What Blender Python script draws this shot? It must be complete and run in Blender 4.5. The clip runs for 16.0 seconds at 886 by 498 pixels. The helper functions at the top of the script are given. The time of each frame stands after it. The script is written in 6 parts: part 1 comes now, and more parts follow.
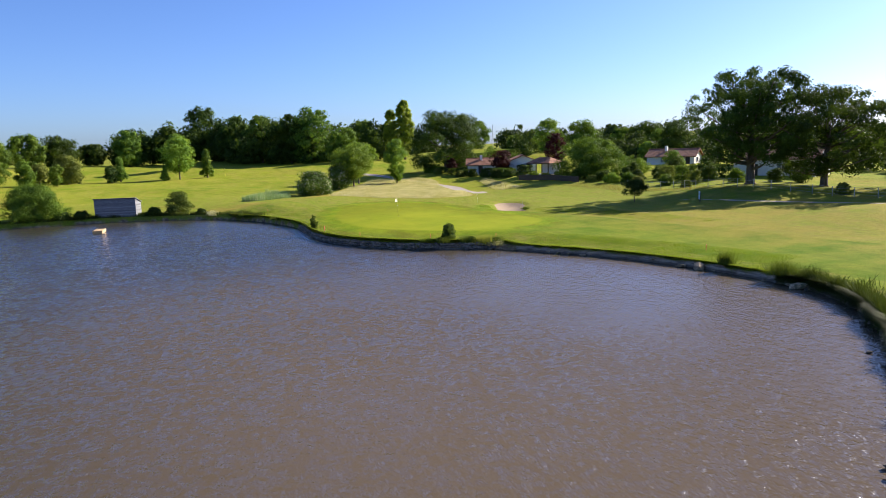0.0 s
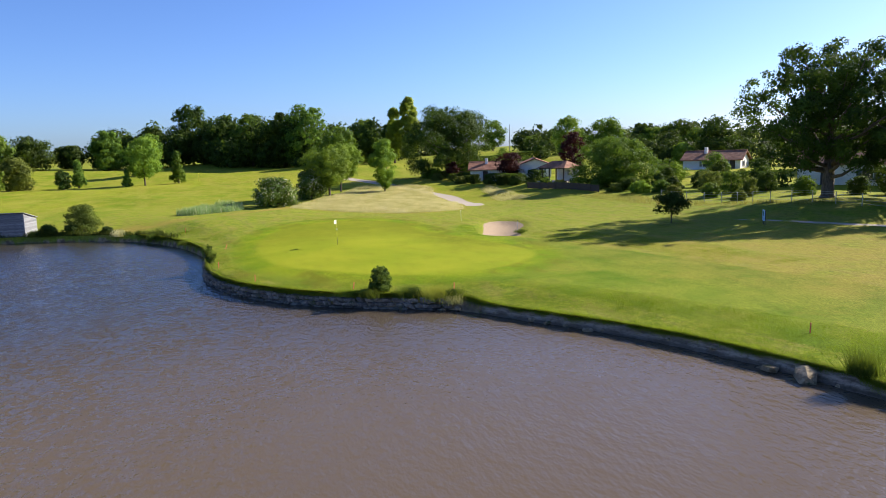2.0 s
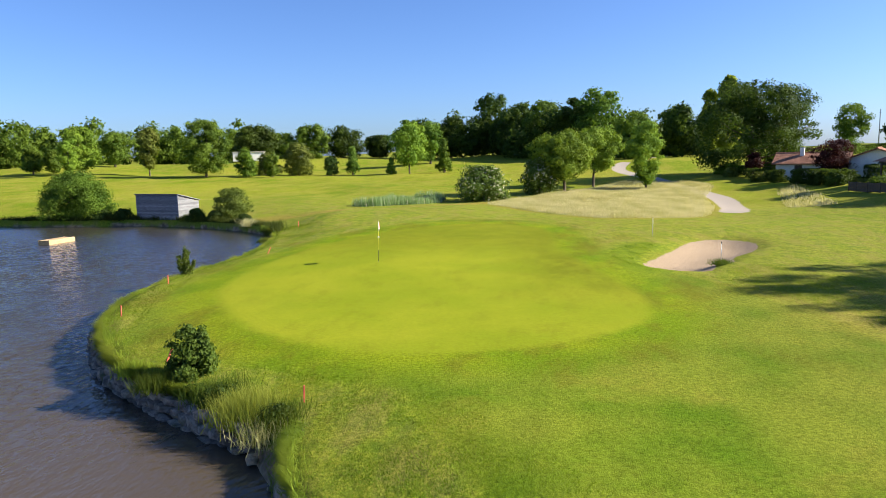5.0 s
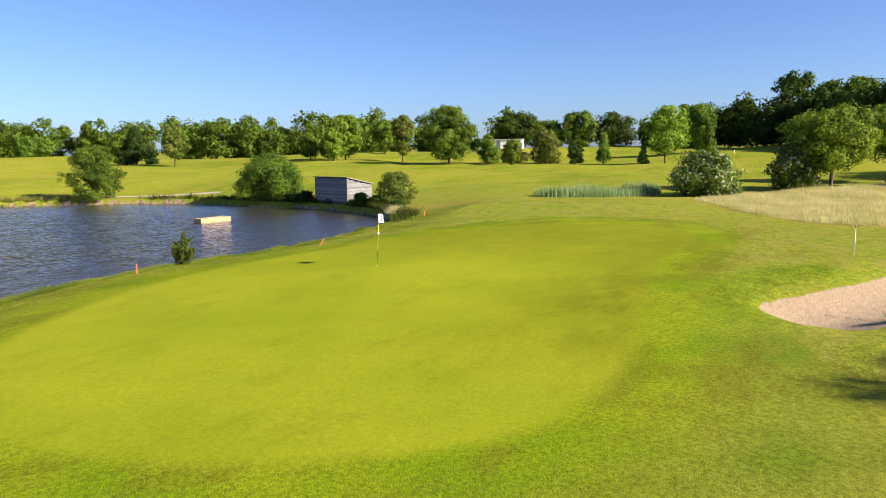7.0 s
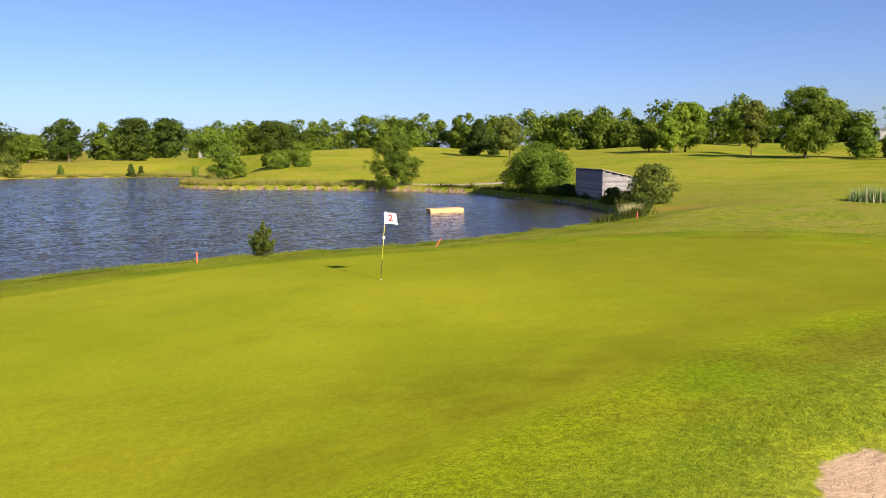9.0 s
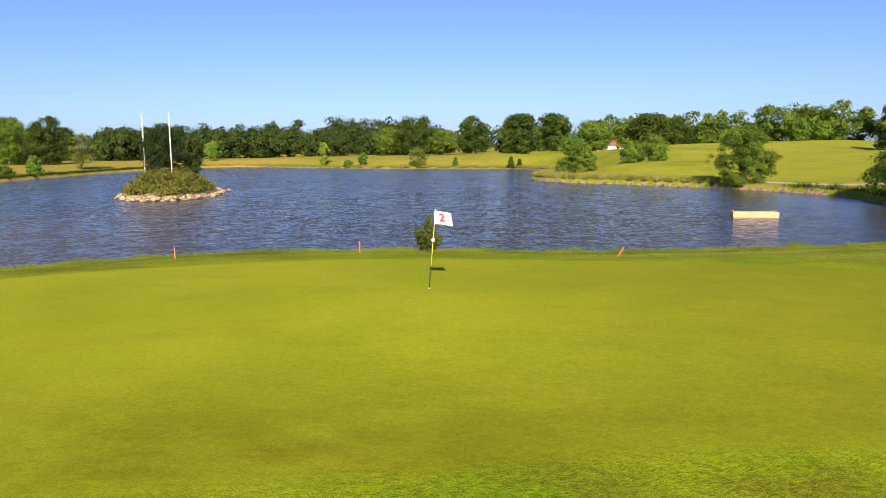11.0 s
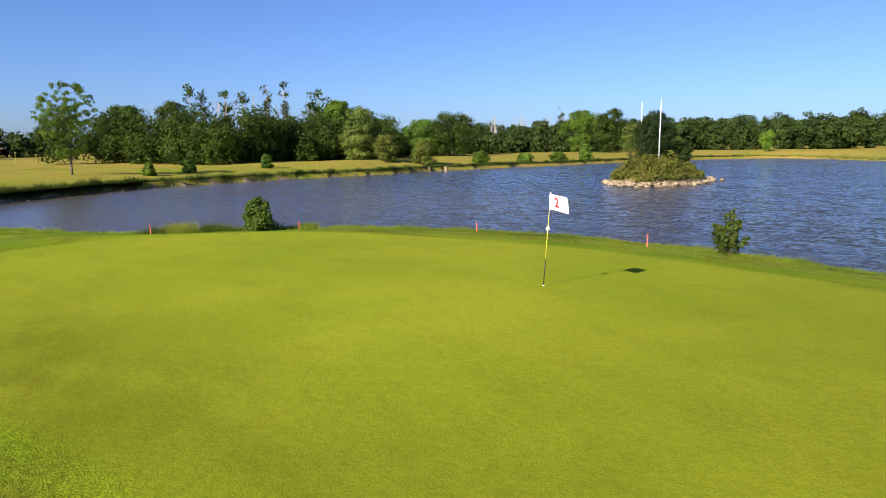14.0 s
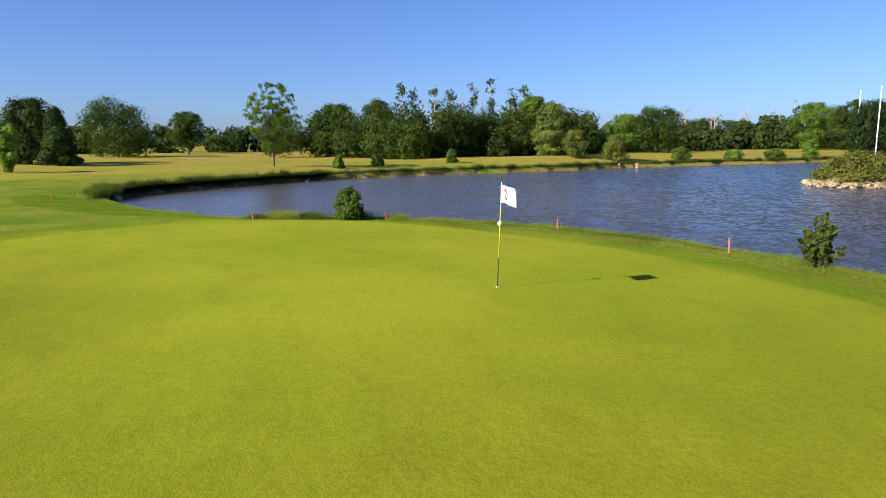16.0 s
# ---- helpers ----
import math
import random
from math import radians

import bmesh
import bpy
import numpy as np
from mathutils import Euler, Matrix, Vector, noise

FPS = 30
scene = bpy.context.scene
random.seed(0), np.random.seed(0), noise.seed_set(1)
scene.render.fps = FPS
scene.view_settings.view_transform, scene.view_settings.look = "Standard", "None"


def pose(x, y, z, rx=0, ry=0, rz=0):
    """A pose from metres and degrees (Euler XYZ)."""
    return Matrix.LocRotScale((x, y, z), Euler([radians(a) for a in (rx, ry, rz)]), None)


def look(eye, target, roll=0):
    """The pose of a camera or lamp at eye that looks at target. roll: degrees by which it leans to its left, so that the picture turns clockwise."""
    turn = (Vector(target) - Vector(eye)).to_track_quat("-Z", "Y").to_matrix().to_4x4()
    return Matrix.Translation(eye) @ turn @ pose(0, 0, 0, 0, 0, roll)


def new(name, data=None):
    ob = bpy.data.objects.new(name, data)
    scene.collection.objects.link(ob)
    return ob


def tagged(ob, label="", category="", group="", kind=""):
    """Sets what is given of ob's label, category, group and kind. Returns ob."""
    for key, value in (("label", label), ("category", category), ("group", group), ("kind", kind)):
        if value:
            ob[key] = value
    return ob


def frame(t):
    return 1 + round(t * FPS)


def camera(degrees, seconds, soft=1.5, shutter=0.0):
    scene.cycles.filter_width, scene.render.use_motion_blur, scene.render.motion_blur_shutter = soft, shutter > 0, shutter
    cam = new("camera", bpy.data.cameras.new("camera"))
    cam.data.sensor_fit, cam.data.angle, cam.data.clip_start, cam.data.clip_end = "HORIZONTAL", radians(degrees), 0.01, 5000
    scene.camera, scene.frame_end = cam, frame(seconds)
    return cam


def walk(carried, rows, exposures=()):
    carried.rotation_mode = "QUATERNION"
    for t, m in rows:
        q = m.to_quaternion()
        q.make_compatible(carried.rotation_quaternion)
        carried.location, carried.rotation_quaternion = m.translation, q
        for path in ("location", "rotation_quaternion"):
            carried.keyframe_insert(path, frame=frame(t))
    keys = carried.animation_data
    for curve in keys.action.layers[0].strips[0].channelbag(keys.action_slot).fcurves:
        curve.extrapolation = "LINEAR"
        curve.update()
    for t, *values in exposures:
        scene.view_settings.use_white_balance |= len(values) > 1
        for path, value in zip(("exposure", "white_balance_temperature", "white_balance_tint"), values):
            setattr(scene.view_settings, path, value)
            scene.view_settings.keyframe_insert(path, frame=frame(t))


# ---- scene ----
cam = camera(64.3, 16.0, soft=0.7)
PATH = [
    (0, (-79.575, 26.466, 8.36), (-77.74, 25.726, 8.065), -1.8),
    (0.5, (-74.089, 22.938, 8.406), (-72.254, 22.2, 8.111), -1.8),
    (1, (-68.68, 19.298, 8.366), (-66.842, 18.565, 8.074), -1.8),
    (1.5, (-63.61, 15.49, 8.214), (-61.765, 14.773, 7.924), -1.8),
    (2, (-59.057, 11.631, 7.913), (-57.194, 10.964, 7.627), -1.8),
    (2.5, (-54.984, 7.781, 7.55), (-53.095, 7.186, 7.269), -1.7),
    (3, (-51.225, 3.945, 7.23), (-49.301, 3.476, 6.951), -1.7),
    (3.5, (-47.588, 0.322, 6.891), (-45.629, 0.03, 6.615), -1.6),
    (6, (-29.86, -14.153, 5.098), (-28.004, -13.46, 4.825), -1.1),
    (6.5, (-26.142, -16.175, 4.85), (-24.371, -15.287, 4.574), -1.1),
    (7, (-22.277, -17.87, 4.607), (-20.622, -16.783, 4.329), -0.9),
    (7.5, (-18.424, -19.189, 4.442), (-16.916, -17.906, 4.161), -0.8),
    (8, (-14.637, -20.031, 4.284), (-13.315, -18.556, 4.003), -0.7),
    (8.5, (-11.057, -20.461, 4.125), (-9.951, -18.818, 3.844), -0.7),
    (11, (2.606, -18.645, 3.74), (2.372, -16.679, 3.456), -0.7),
    (11.5, (4.443, -17.764, 3.646), (3.935, -15.85, 3.362), -0.7),
    (12, (6.115, -16.697, 3.554), (5.352, -14.87, 3.269), -0.6),
    (12.5, (7.623, -15.573, 3.471), (6.62, -13.867, 3.183), -0.6),
    (13, (8.951, -14.321, 3.353), (7.729, -12.764, 3.064), -0.5),
    (13.5, (10.096, -12.982, 3.235), (8.683, -11.597, 2.944), -0.4),
    (14, (11.03, -11.593, 3.176), (9.475, -10.37, 2.883), -0.4),
    (14.5, (11.752, -10.159, 3.079), (10.085, -9.095, 2.785), -0.3),
    (15, (12.321, -8.718, 2.991), (10.568, -7.802, 2.696), -0.3),
    (15.5, (12.659, -7.261, 2.919), (10.842, -6.479, 2.623), -0.3),
    (16, (12.87, -5.993, 2.896), (11.017, -5.301, 2.598), -0.3),
]
walk(cam, [(t, look(eye, target, roll)) for t, eye, target, roll in PATH], exposures=[(0.0, 1.26, 6150, 17), (3.5, 1.34, 6150, 14), (6.0, 1.40, 6550, 12), (8.5, 1.18, 7100, 22), (11.0, 1.12, 6850, 21), (13.0, 1.05, 6350, 18), (16.0, 1.06, 6150, 16)])

# ---------- light ----------
SUN_EL, SUN_AZ = 28.0, -80.0          # degrees; azimuth counted from +x towards +y
world = bpy.data.worlds.new("sky")
scene.world = world
world.use_nodes = True
wn = world.node_tree
wn.nodes.clear()
sky = wn.nodes.new("ShaderNodeTexSky")
sky.sky_type = "NISHITA"
sky.sun_disc = False
sky.sun_elevation = radians(SUN_EL)
sky.sun_rotation = radians(90 - SUN_AZ)
sky.altitude = 1500
sky.air_density, sky.dust_density, sky.ozone_density = 1.0, 2.6, 5.0
bg = wn.nodes.new("ShaderNodeBackground")
bg.inputs["Strength"].default_value = 0.060
wo = wn.nodes.new("ShaderNodeOutputWorld")
air = wn.nodes.new("ShaderNodeMix")
air.data_type, air.blend_type = "RGBA", "MULTIPLY"
air.inputs[0].default_value = 1.0
air.inputs[7].default_value = (0.87, 0.99, 1.22, 1)
wn.links.new(sky.outputs[0], air.inputs[6])
wn.links.new(air.outputs[2], bg.inputs[0])
wn.links.new(bg.outputs[0], wo.inputs[0])
sun_data = bpy.data.lights.new("sun", "SUN")
sun_data.energy, sun_data.angle, sun_data.color = 5.0, radians(0.55), (1.0, 0.9, 0.72)
sun = new("sun", sun_data)
sd_ = Vector((math.cos(radians(SUN_AZ)) * math.cos(radians(SUN_EL)), math.sin(radians(SUN_AZ)) * math.cos(radians(SUN_EL)), math.sin(radians(SUN_EL))))
sun.matrix_world = look(sd_ * 200, (0, 0, 0))


# ---------- material helpers ----------
class Nodes:
    """A short way to write a node material."""

    def __init__(self, name):
        self.mat = bpy.data.materials.new(name)
        self.mat.use_nodes = True
        self.tree = self.mat.node_tree
        self.tree.nodes.clear()
        self.out = self.tree.nodes.new("ShaderNodeOutputMaterial")

    def node(self, kind, **values):
        n = self.tree.nodes.new(kind)
        for key, value in values.items():
            self.put(n.inputs[key.replace("_", " ")], value)
        return n

    def put(self, socket, value):
        if isinstance(value, bpy.types.NodeSocket):
            self.tree.links.new(value, socket)
        elif isinstance(value, bpy.types.Node):
            self.tree.links.new(value.outputs[0], socket)
        else:
            if isinstance(value, tuple) and len(value) == 3 and socket.type == "RGBA":
                value = (*value, 1)
            socket.default_value = value

    def noise(self, scale, detail=4, rough=0.55, vec=None):
        n = self.node("ShaderNodeTexNoise", Scale=scale, Detail=detail, Roughness=rough)
        self.put(n.inputs["Vector"], vec if vec is not None else self.pos())
        return n.outputs[0]

    def pos(self):
        return self.tree.nodes.new("ShaderNodeNewGeometry").outputs["Position"]

    def island(self):
        return self.tree.nodes.new("ShaderNodeNewGeometry").outputs["Random Per Island"]

    def objrand(self):
        return self.tree.nodes.new("ShaderNodeObjectInfo").outputs["Random"]

    def attr(self, name):
        n = self.tree.nodes.new("ShaderNodeAttribute")
        n.attribute_name = name
        return n.outputs["Fac"]

    def math(self, op, a, b=0.0, clamp=False):
        n = self.tree.nodes.new("ShaderNodeMath")
        n.operation, n.use_clamp = op, clamp
        self.put(n.inputs[0], a)
        self.put(n.inputs[1], b)
        return n.outputs[0]

    def span(self, value, lo, hi, to_lo=0.0, to_hi=1.0):
        n = self.tree.nodes.new("ShaderNodeMapRange")
        n.interpolation_type = "SMOOTHSTEP"
        for i, v in enumerate((value, lo, hi, to_lo, to_hi)):
            self.put(n.inputs[i], v)
        return n.outputs[0]

    def mix(self, fac, a, b, kind="MIX"):
        n = self.tree.nodes.new("ShaderNodeMix")
        n.data_type, n.blend_type = "RGBA", kind
        self.put(n.inputs[0], fac)
        self.put(n.inputs[6], a)
        self.put(n.inputs[7], b)
        return n.outputs[2]

    def stretch(self, sx, sy, sz, rz=0.0):
        n = self.tree.nodes.new("ShaderNodeMapping")
        self.put(n.inputs["Vector"], self.pos())
        n.inputs["Scale"].default_value = (sx, sy, sz)
        n.inputs["Rotation"].default_value = (0, 0, radians(rz))
        return n.outputs[0]

    def bump(self, height, strength, distance, normal=None):
        n = self.node("ShaderNodeBump", Strength=strength, Distance=distance, Height=height)
        if normal is not None:
            self.put(n.inputs["Normal"], normal)
        return n.outputs[0]

    def surface(self, color, rough=0.7, metal=0.0, spec=0.5, normal=None, **more):
        p = self.node("ShaderNodeBsdfPrincipled", Roughness=rough, Metallic=metal)
        self.put(p.inputs["Base Color"], color)
        self.put(p.inputs["Specular IOR Level"], spec)
        if normal is not None:
            self.put(p.inputs["Normal"], normal)
        for key, value in more.items():
            self.put(p.inputs[key.replace("_", " ")], value)
        return p.outputs[0]

    def done(self, shader):
        self.tree.links.new(shader, self.out.inputs["Surface"])
        return self.mat


def plain(name, color, vary=0.15, scale=6.0, rough=0.7, metal=0.0, spec=0.4, relief=0.3, dist=0.01):
    m = Nodes(name)
    n = m.math("ADD", m.math("MULTIPLY", m.noise(scale, 6), 0.6), m.math("MULTIPLY", m.noise(scale * 7, 3), 0.4))
    lo = tuple(c * (1 - vary) for c in color)
    hi = tuple(min(1, c * (1 + vary)) for c in color)
    col = m.mix(m.span(n, 0.35, 0.65), lo, hi)
    return m.done(m.surface(col, rough, metal, spec, m.bump(n, relief, dist)))


def foliage(name, dark, light, through_light=0.30, rough=0.7, accent=None, accent_at=0.9):
    """Leaves: colour varies leaf by leaf, tree by tree and in soft patches; light shines through."""
    m = Nodes(name)
    f = m.math("ADD", m.math("MULTIPLY", m.island(), 0.40), m.math("MULTIPLY", m.span(m.noise(0.35, 3), 0.35, 0.65), 0.55))
    col = m.mix(f, dark, light)
    if accent:
        col = m.mix(m.math("GREATER_THAN", m.island(), accent_at), col, accent)
    hue = m.node("ShaderNodeHueSaturation", Color=col)
    m.put(hue.inputs["Hue"], m.span(m.objrand(), 0, 1, 0.49, 0.51))
    m.put(hue.inputs["Value"], m.span(m.objrand(), 0, 1, 0.88, 1.12))
    body = m.surface(hue.outputs[0], rough, 0, 0.12)
    back = m.node("ShaderNodeBsdfTranslucent")
    m.put(back.inputs["Color"], m.mix(0.5, hue.outputs[0], (light[0] * 1.5, light[1] * 1.5, light[2] * 0.8)))
    mx = m.node("ShaderNodeMixShader")
    m.put(mx.inputs[0], through_light)
    m.put(mx.inputs[1], body)
    m.put(mx.inputs[2], back)
    return m.done(mx.outputs[0])


# ---------- materials ----------
def ground_material():
    m = Nodes("turf_and_soil")
    big, mid, fine = m.noise(0.03, 4), m.noise(0.28, 5), m.noise(9.0, 4, 0.7)
    grain = m.noise(38.0, 2, 0.7)
    tuft = m.noise(2.6, 5, 0.65)
    # fairway and semi-rough
    fair = m.mix(m.span(big, 0.38, 0.62), (0.140, 0.205, 0.008), (0.215, 0.262, 0.014))
    fair = m.mix(m.math("MULTIPLY", m.span(mid, 0.42, 0.66), 0.5), fair, (0.255, 0.262, 0.035))
    streak = m.math("MULTIPLY", m.span(m.noise(0.11, 7, 0.66, m.stretch(0.5, 2.0, 1.0, -20)), 0.47, 0.62), 0.45)
    fair = m.mix(streak, fair, (0.275, 0.265, 0.04))
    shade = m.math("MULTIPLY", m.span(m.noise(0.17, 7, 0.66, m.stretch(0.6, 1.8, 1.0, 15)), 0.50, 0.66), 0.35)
    fair = m.mix(shade, fair, (0.105, 0.155, 0.008))
    roughc = m.mix(m.span(tuft, 0.35, 0.65), (0.115, 0.190, 0.011), (0.225, 0.27, 0.022))
    weed = m.math("MULTIPLY", m.span(m.noise(1.5, 5, 0.7), 0.50, 0.62), 0.6)
    roughc = m.mix(weed, roughc, (0.055, 0.115, 0.010))
    roughc = m.mix(m.math("MULTIPLY", m.span(m.noise(0.5, 6, 0.7, m.stretch(0.7, 1.6, 1.0, -20)), 0.44, 0.64), 0.55), roughc, (0.235, 0.20, 0.06))
    col = m.mix(m.attr("rough"), fair, roughc)
    # mown apron round the green
    cut = m.math("ADD", m.attr("apron"), m.math("MULTIPLY", m.math("SUBTRACT", tuft, 0.5), 0.7))
    mown = m.mix(m.span(mid, 0.35, 0.65), (0.084, 0.158, 0.005), (0.142, 0.212, 0.010))
    mown = m.mix(m.math("MULTIPLY", m.span(m.noise(0.4, 7, 0.7, m.stretch(0.7, 1.5, 1.0, 15)), 0.5, 0.68), 0.5), mown, (0.070, 0.125, 0.004))
    mown = m.mix(m.math("MULTIPLY", m.span(m.noise(0.22, 6, 0.7), 0.52, 0.66), 0.4), mown, (0.20, 0.195, 0.020))
    col = m.mix(m.span(cut, 0.25, -0.15), col, mown)
    col = m.mix(m.attr("lush"), col, m.mix(m.span(tuft, 0.35, 0.65), (0.075, 0.16, 0.004), (0.16, 0.25, 0.006)))
    # dry patches
    dry = m.math("MULTIPLY", m.attr("dry"), m.span(m.math("ADD", m.math("MULTIPLY", mid, 0.6), m.math("MULTIPLY", big, 0.5)), 0.34, 0.64), True)
    col = m.mix(dry, col, m.mix(fine, (0.235, 0.175, 0.03), (0.34, 0.26, 0.06)))
    # putting green
    gcol = m.mix(m.span(m.noise(0.16, 5), 0.35, 0.65), (0.190, 0.236, 0.009), (0.240, 0.268, 0.013))
    gcol = m.mix(m.math("MULTIPLY", m.span(m.noise(0.34, 8, 0.7, m.stretch(1.0, 2.2, 1.0, -30)), 0.48, 0.70), 0.38), gcol, (0.145, 0.150, 0.008))
    gp = m.node("ShaderNodeSeparateXYZ", Vector=m.pos())
    # Olive-brown patches, with an even dimming painted in towards the south.
    brown_dim = m.math("MULTIPLY", m.span(gp.outputs["Y"], -5.5, -11.0), m.span(gp.outputs["X"], -12.0, -2.0))
    brown_dim = m.math("MULTIPLY", brown_dim, m.span(m.noise(0.28, 8, 0.72, m.stretch(1.0, 1.7, 1.0, 40)), 0.40, 0.60, 0.30, 0.75))
    gcol = m.mix(brown_dim, gcol, (0.112, 0.118, 0.005))
    # Dimming painted into the colour eastward, holding down the turf's brightness.
    gcol = m.mix(m.math("MULTIPLY", m.span(gp.outputs["X"], -1.0, 11.0), m.span(m.noise(0.5, 7, 0.7), 0.3, 0.7, 0.4, 0.75)), gcol, (0.130, 0.150, 0.006))
    edge = m.math("ADD", m.attr("gsd"), m.math("MULTIPLY", m.math("SUBTRACT", tuft, 0.5), 0.5))
    collar = m.mix(m.span(mid, 0.35, 0.65), (0.130, 0.205, 0.005), (0.195, 0.245, 0.008))
    col = m.mix(m.span(edge, 0.6, 3.4), collar, col)
    # tired brownish patches round the green
    tired = m.math("MULTIPLY", m.span(m.noise(0.15, 8, 0.7, m.stretch(1.0, 1.9, 1.0, 25)), 0.48, 0.62), m.span(m.math("ABSOLUTE", m.math("SUBTRACT", edge, 1.2)), 8.0, 0.5, 0.0, 0.55))
    col = m.mix(tired, col, m.mix(fine, (0.100, 0.095, 0.008), (0.155, 0.13, 0.012)))
    col = m.mix(m.span(edge, -0.4, 0.45), gcol, col)
    # fine mottling
    on_green = m.span(m.attr("gsd"), -0.3, 0.5, 0.38, 1.0)
    speck = m.math("MULTIPLY", m.span(m.math("ADD", m.math("MULTIPLY", fine, 0.5), m.math("MULTIPLY", grain, 0.5)), 0.36, 0.64, 0.60, 1.26), 1.0)
    speck = m.math("ADD", 1.0, m.math("MULTIPLY", m.math("SUBTRACT", speck, 1.0), on_green))
    cc = m.node("ShaderNodeCombineColor")
    for i in range(3):
        m.put(cc.inputs[i], speck)
    col = m.mix(1.0, col, cc.outputs[0], "MULTIPLY")
    # paths, sand, bare banks
    pe = m.math("ADD", m.attr("psd"), m.math("MULTIPLY", m.math("SUBTRACT", tuft, 0.5), 0.7))
    col = m.mix(m.span(pe, -0.15, 0.2), m.mix(fine, (0.30, 0.26, 0.22), (0.44, 0.39, 0.33)), col)
    se = m.math("ADD", m.attr("ssd"), m.math("MULTIPLY", m.math("SUBTRACT", tuft, 0.5), 0.35))
    rake = m.noise(3.0, 3, 0.5, m.stretch(1.0, 14.0, 1.0, 35))
    sandc = m.mix(m.span(m.math("ADD", m.math("MULTIPLY", rake, 0.6), m.math("MULTIPLY", fine, 0.4)), 0.35, 0.65), (0.27, 0.205, 0.137), (0.36, 0.28, 0.195))
    in_sand = m.span(se, -0.05, 0.08)
    col = m.mix(in_sand, sandc, col)
    soil = m.mix(m.span(m.noise(1.8, 5), 0.35, 0.65), (0.13, 0.095, 0.06), (0.33, 0.25, 0.155))
    col = m.mix(m.span(m.math("ADD", m.attr("bank"), m.math("MULTIPLY", m.math("SUBTRACT", tuft, 0.5), 0.5)), 0.3, 0.6), col, soil)
    height = m.math("ADD", m.math("MULTIPLY", grain, 0.4), m.math("ADD", m.math("MULTIPLY", fine, 0.6), m.math("MULTIPLY", tuft, m.math("MULTIPLY", m.attr("rough"), 2.0))))
    return m.done(m.surface(col, 0.95, 0, 0.04, m.bump(height, m.math("MULTIPLY", on_green, 0.8), 0.06)))


def water_material():
    """Muddy water under a rippled, mirroring skin."""
    m = Nodes("pond_water")
    w1 = m.noise(1.9, 2, 0.5, m.stretch(1.0, 1.9, 1.0, 20))
    w2 = m.noise(0.6, 3, 0.5, m.stretch(1.0, 1.8, 1.0, -15))
    w3 = m.noise(5.0, 2, 0.5, m.stretch(1.0, 1.7, 1.0, 30))
    sep = m.node("ShaderNodeSeparateXYZ", Vector=m.pos())
    open_water = m.span(m.math("ADD", sep.outputs["Y"], m.math("MULTIPLY", m.noise(0.04, 3), 30.0)), 14.0, 46.0, 0.30, 1.0)
    bay = m.span(sep.outputs["X"], 6.0, 27.0, 1.0, 0.35)
    gust = m.math("MULTIPLY", m.math("MULTIPLY", open_water, bay), m.span(m.noise(0.07, 3), 0.3, 0.65, 0.7, 1.0))
    h = m.math("ADD", m.math("MULTIPLY", w1, 0.5), m.math("ADD", m.math("MULTIPLY", w2, 0.3), m.math("MULTIPLY", w3, 0.16)))
    nor = m.bump(h, gust, 0.7)
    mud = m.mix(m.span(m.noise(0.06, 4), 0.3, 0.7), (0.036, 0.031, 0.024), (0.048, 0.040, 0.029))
    # Brighter brown body colour in the southwest, painting in missing sky sheen.
    sw_sheen = m.math("MULTIPLY", m.span(sep.outputs["Y"], 44.0, 18.0), m.span(sep.outputs["X"], -8.0, -38.0))
    mud = m.mix(m.math("MULTIPLY", sw_sheen, 0.66), mud, (0.125, 0.092, 0.055))
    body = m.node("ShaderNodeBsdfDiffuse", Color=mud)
    skin = m.node("ShaderNodeBsdfAnisotropic", Roughness=0.16, Normal=nor)
    skin.inputs["Color"].default_value = (0.95, 0.97, 1.0, 1)
    fac = m.node("ShaderNodeFresnel", IOR=1.33, Normal=m.bump(h, gust, 0.12))
    facets = m.span(m.math("ADD", m.math("MULTIPLY", m.noise(3.6, 2, 0.5, m.stretch(1.0, 0.8, 1.0, 10)), 0.62), m.math("MULTIPLY", m.noise(1.1, 2), 0.38)), 0.40, 0.60, m.span(gust, 0.25, 0.8, 0.85, 0.36), m.span(gust, 0.25, 0.8, 1.12, 1.7))
    mx = m.node("ShaderNodeMixShader")
    m.put(mx.inputs[0], m.math("MULTIPLY", fac.outputs[0], facets, True))
    m.put(mx.inputs[1], body.outputs[0])
    m.put(mx.inputs[2], skin.outputs[0])
    return m.done(mx.outputs[0])


def bark_material():
    m = Nodes("bark")
    n = m.noise(3.0, 6, 0.65, m.stretch(3.0, 3.0, 0.6))
    return m.done(m.surface(m.mix(m.span(n, 0.3, 0.7), (0.055, 0.042, 0.03), (0.17, 0.135, 0.10)), 0.9, 0, 0.2, m.bump(n, 0.8, 0.06)))


def board_material(name, lo, hi):
    m = Nodes(name)
    n = m.noise(2.0, 6, 0.65, m.stretch(2.0, 2.0, 14.0))
    col = m.mix(m.span(n, 0.3, 0.7), lo, hi)
    hv = m.node("ShaderNodeHueSaturation", Color=col)
    m.put(hv.inputs["Value"], m.span(m.objrand(), 0, 1, 0.75, 1.2))
    return m.done(m.surface(hv.outputs[0], 0.8, 0, 0.25, m.bump(n, 0.5, 0.01)))


